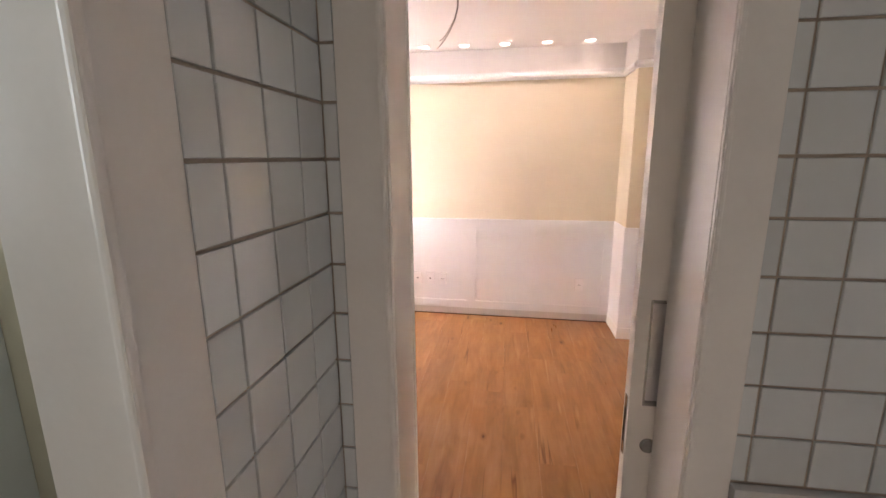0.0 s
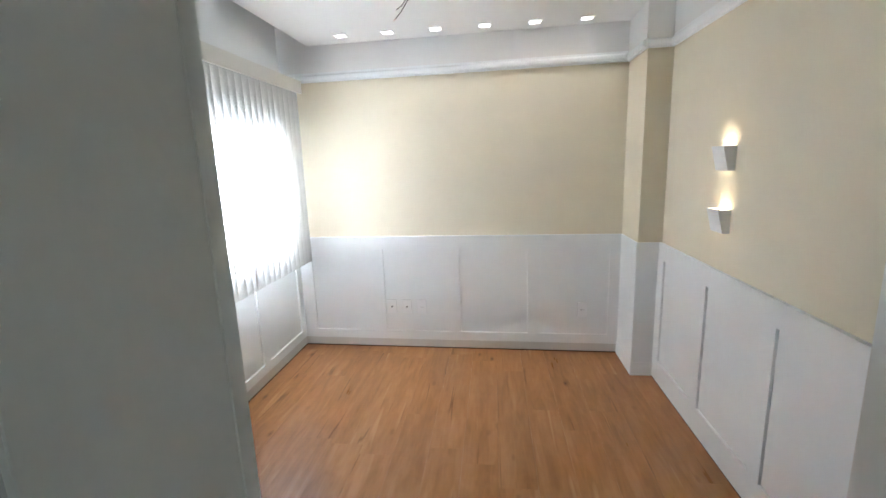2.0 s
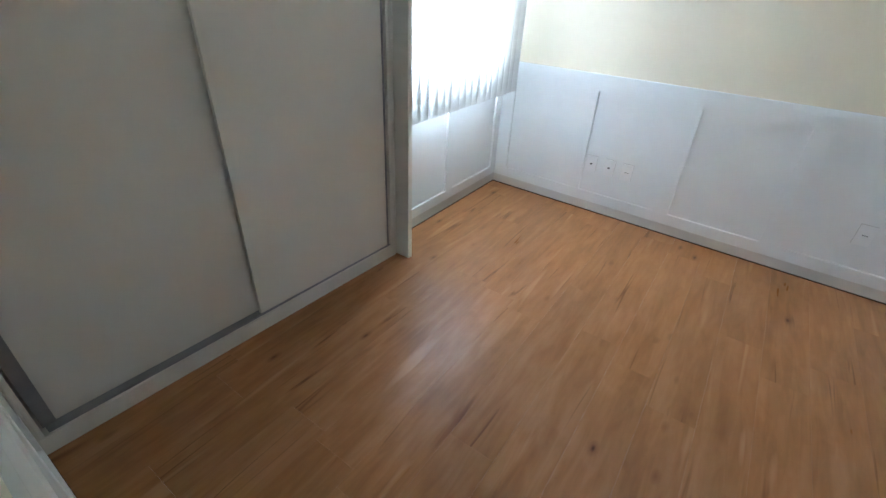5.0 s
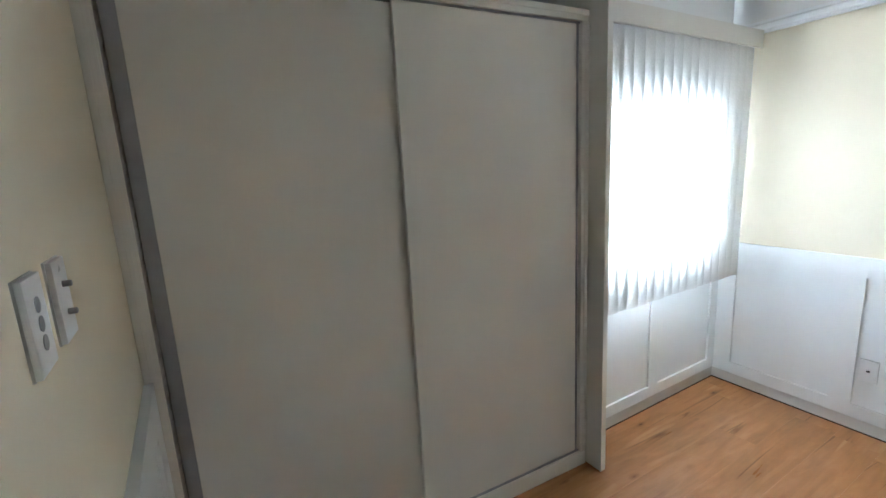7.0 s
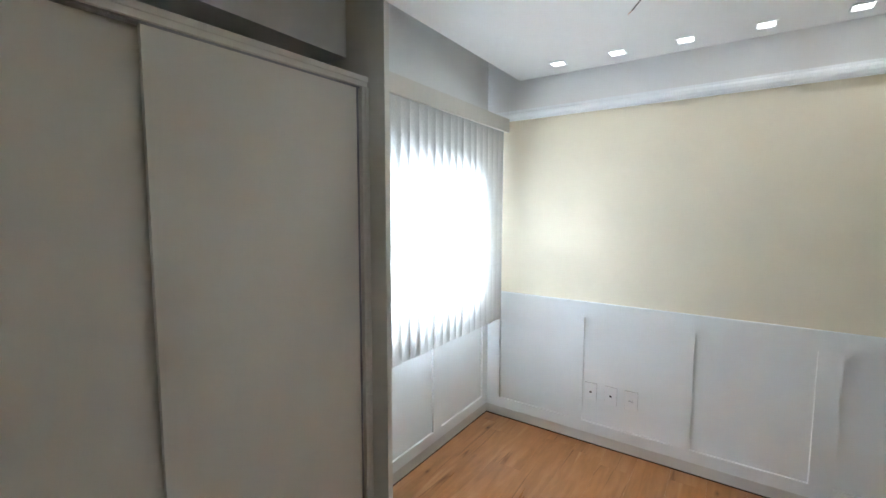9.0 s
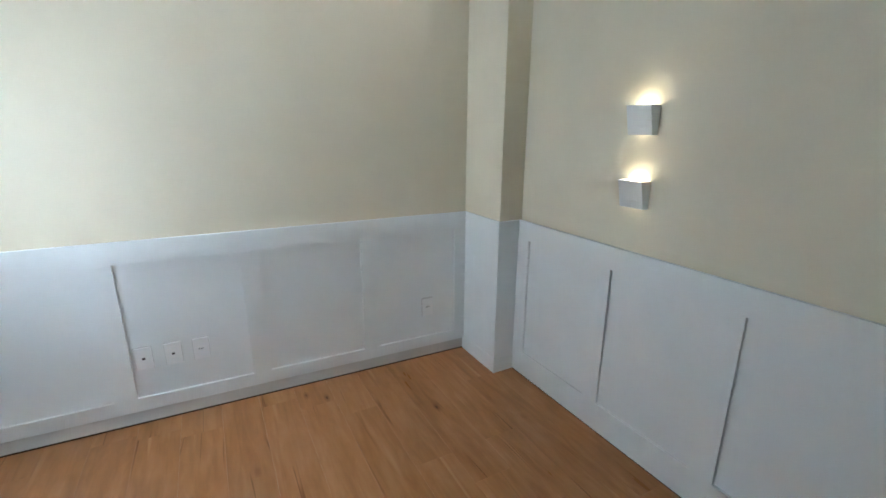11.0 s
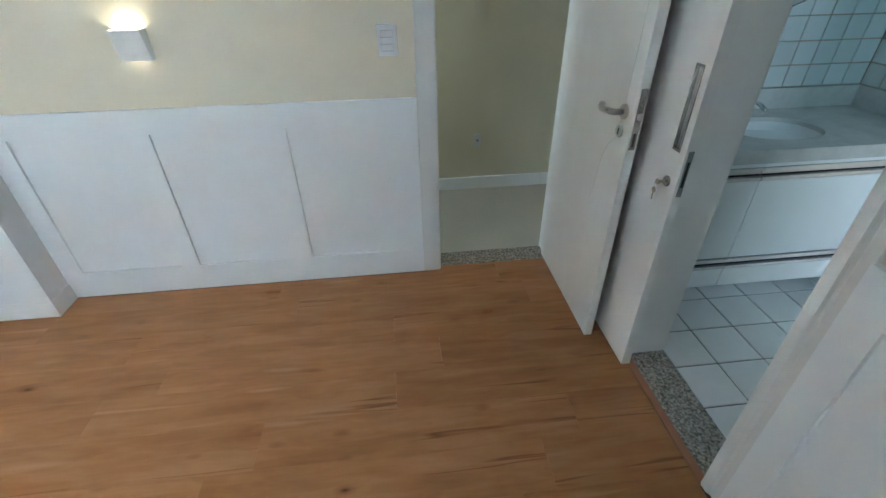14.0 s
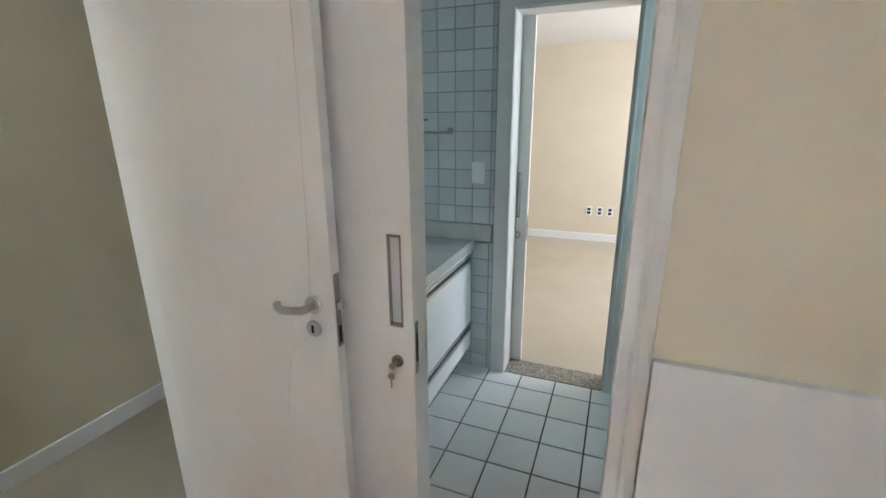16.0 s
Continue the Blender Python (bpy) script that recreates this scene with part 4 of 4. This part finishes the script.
part("tap_lever", tube(bmesh.new(), [(2.655, -3.845, 0.937), (2.655, -3.845, 0.955), (2.675, -3.845, 0.968), (2.70, -3.845, 0.972)], 0.006, 8), CHROME, tap)

bar = thing("towel_bar", "chrome towel bar on the bathroom tiles", "towel bar", (2.5, B_S + 0.01, 1.47))
part("rail", tube(bmesh.new(), [(2.350, B_S + 0.055, 1.472), (2.640, B_S + 0.055, 1.472)], 0.006, 8), CHROME, bar)
for x in (2.350, 2.640):
    part("bracket", boxes((x - 0.008, x + 0.008, B_S + 0.006, B_S + 0.062, 1.464, 1.500), bevel=0.002), CHROME, bar)
hook = thing("robe_hook", "small chrome double robe hook on the tiles", "robe hook", (2.57, B_S + 0.01, 1.545))
part("back_plate", boxes((2.500, 2.640, B_S + 0.006, B_S + 0.012, 1.538, 1.552), bevel=0.002), CHROME, hook)
for x in (2.520, 2.565, 2.615):
    part("peg", tube(bmesh.new(), [(x, B_S + 0.010, 1.545), (x, B_S + 0.032, 1.545), (x, B_S + 0.040, 1.553)], 0.006, 8), CHROME, hook)

lead = thing("mirror_light_cable", "loose dark cable hanging from the bathroom wall", "electric cable", (B_E, -4.1, 1.6))
part("cable", tube(bmesh.new(), [(B_E - 0.004, -4.16, 1.62), (B_E - 0.02, -4.155, 1.56), (B_E - 0.03, -4.13, 1.47), (B_E - 0.03, -4.08, 1.38), (B_E - 0.02, -4.02, 1.325), (B_E - 0.015, -3.96, 1.30)], 0.003, 6), CABLE, lead)

screen = thing("shower_screen", "white shower door frame with its frosted pane slid open", "shower screen", (1.24, -4.05, 0))
part("frame_post", boxes((1.142, 1.2685, -3.797, -3.6965, 0, 2.10), bevel=0.0015), CASING, screen)
part("bead", boxes((1.2585, 1.2715, -3.808, -3.7935, 0, 2.10), bevel=0.004), CASING, screen, "rounded corner bead")
for z in (2.04, 0.0):
    part("frame_rail", boxes((1.175, 1.245, -4.515, -3.797, z, z + 0.055), bevel=0.002), CASING, screen)
pane = part("pane", boxes((1.206, 1.214, -4.505, -3.99, 0.05, 2.04)), FROST, screen)
pane.visible_shadow = False

swin = thing("window_2", "small frosted bathroom window in the shower wall", "window", (0.33, -3.95, 1.42), kind="structure")
part("window_frame", boxes((0.30, 0.36, -4.26, -4.23, 1.42, 2.08), (0.30, 0.36, -3.67, -3.64, 1.42, 2.08), (0.30, 0.36, -4.23, -3.67, 1.42, 1.45), (0.30, 0.36, -4.23, -3.67, 2.05, 2.08)), CASING, swin)
pane = part("pane", boxes((0.325, 0.331, -4.23, -3.67, 1.45, 2.05)), GLASS, swin)
pane.visible_shadow = False
fwin = thing("window_3", "wide clear window of the far room", "window", (-0.5, -6.3, 0.85), kind="structure")
part("window_frame", boxes((-0.56, -0.50, -7.3, -7.26, 0.85, 2.25), (-0.56, -0.50, -5.34, -5.3, 0.85, 2.25), (-0.56, -0.50, -7.26, -5.34, 0.85, 0.89), (-0.56, -0.50, -7.26, -5.34, 2.21, 2.25)), CASING, fwin)
pane = part("pane", boxes((-0.533, -0.527, -7.26, -5.34, 0.89, 2.21)), GLASS, fwin)
pane.visible_shadow = False

# ---- floor planks, last ----
PW, PL = 0.192, 1.215
plank_meshes = {}


def plank_mesh(w, length):
    key = (round(w, 4), round(length, 4))
    if key not in plank_meshes:
        plank_meshes[key] = mesh_of("plank", boxes((-w / 2 + 0.0002, w / 2 - 0.0002, -length / 2 + 0.0002, length / 2 - 0.0002, -0.009, 0.0), bevel=0.0003), WOOD)
    return plank_meshes[key]


rng = random.Random(11)
x = -0.10
while x < 2.775:
    w = min(PW, 2.775 - x)
    y = -3.118 - rng.uniform(0.1, 1.1)
    while y < 0.09:
        a, b = max(y, -3.118), min(y + PL, 0.09)
        if b - a > 0.02:
            piece("plank", plank_mesh(w, b - a), floor, (x + w / 2, (a + b) / 2, 0.0))
        y += PL
    x += w

# ---- wall tiles ----
PITCH, GAP = 0.1065, 0.0058
tile_meshes = {}


def tile_mesh(w, hgt, flat=False):
    key = (round(w, 4), round(hgt, 4), flat)
    if key not in tile_meshes:
        a, b, d = w / 2, hgt / 2, 0.006
        bm = bmesh.new()
        lo = [bm.verts.new((sx * a, 0, sz * b)) for sx, sz in ((-1, -1), (1, -1), (1, 1), (-1, 1))]
        hi = [bm.verts.new((sx * (a - 0.0012), -d, sz * (b - 0.0012))) for sx, sz in ((-1, -1), (1, -1), (1, 1), (-1, 1))]
        mid = [bm.verts.new((sx * a, -d + 0.0012, sz * b)) for sx, sz in ((-1, -1), (1, -1), (1, 1), (-1, 1))]
        for p, q in ((lo, mid), (mid, hi)):
            for k in range(4):
                bm.faces.new((p[k], p[(k + 1) % 4], q[(k + 1) % 4], q[k]))
        bm.faces.new(hi)
        tile_meshes[key] = mesh_of("tile", bm, FLOORTILE if flat else TILE)
    return tile_meshes[key]


def tile_wall(parent, axis, face, a0, a1, z0, z1, turn, a_start, z_start=0.9455, skip=None):
    """Lays tiles on a wall that runs along axis; turn faces the glaze into the room; cut tiles at the ends."""
    i0 = math.floor((a0 - a_start) / PITCH)
    j0 = math.floor((z0 - z_start) / PITCH)
    for i in range(i0, math.ceil((a1 - a_start) / PITCH)):
        for j in range(j0, math.ceil((z1 - z_start) / PITCH)):
            u0, u1 = max(a0, a_start + i * PITCH) + GAP / 2, min(a1, a_start + (i + 1) * PITCH) - GAP / 2
            v0, v1 = max(z0, z_start + j * PITCH) + GAP / 2, min(z1, z_start + (j + 1) * PITCH) - GAP / 2
            if u1 - u0 < 0.008 or v1 - v0 < 0.008:
                continue
            uc, vc = (u0 + u1) / 2, (v0 + v1) / 2
            if skip and skip(uc, vc):
                continue
            jit = 0.0004 * math.sin(17.0 * i + 5.0 * j)
            piece("tile", tile_mesh(u1 - u0, v1 - v0), parent, (uc, face + jit, vc) if axis == "x" else (face + jit, uc, vc), (0, 0, turn))


tile_wall(wall_bn, "x", B_N - 0.003, 2.0755, B_E - 0.006, 0.925, 2.45, 0, 2.108, 0.9225)
tile_wall(wall_bn, "x", B_N - 0.003, 1.268, 1.301, 0.0, 2.45, 0, 1.268, 0.9225)
tile_wall(wall_bs, "x", B_S, 2.092, B_E - 0.006, 0.950, 2.45, 180, 2.119)
tile_wall(wall_bs, "x", B_S, 2.092, 2.330, 0.0, 0.852, 180, 2.119)
tile_wall(wall_be, "y", B_E, B_S + 0.006, B_N - 0.010, 0.950, 2.45, -90, B_S + 0.006)
tile_wall(wall_bw, "y", B_W, -3.696, B_N - 0.003, 0.0, 2.45, 90, B_N - 0.003 - 4 * PITCH, 0.9225)

# ---- bathroom floor tiles ----
FX, FY = 0.208, 0.2165
for i in range(-3, 7):
    for j in range(-4, 5):
        u0, u1 = max(1.15, 1.679 + i * FX), min(B_E - 0.004, 1.679 + (i + 1) * FX)
        v0, v1 = max(B_S, -3.946 + j * FY), min(-3.314, -3.946 + (j + 1) * FY)
        if u1 - u0 < 0.02 or v1 - v0 < 0.02:
            continue
        piece("floor_tile", tile_mesh(u1 - u0 - 0.0075, v1 - v0 - 0.0075, True), bath_floor, ((u0 + u1) / 2, (v0 + v1) / 2, -0.004), (-90, 0, 0))
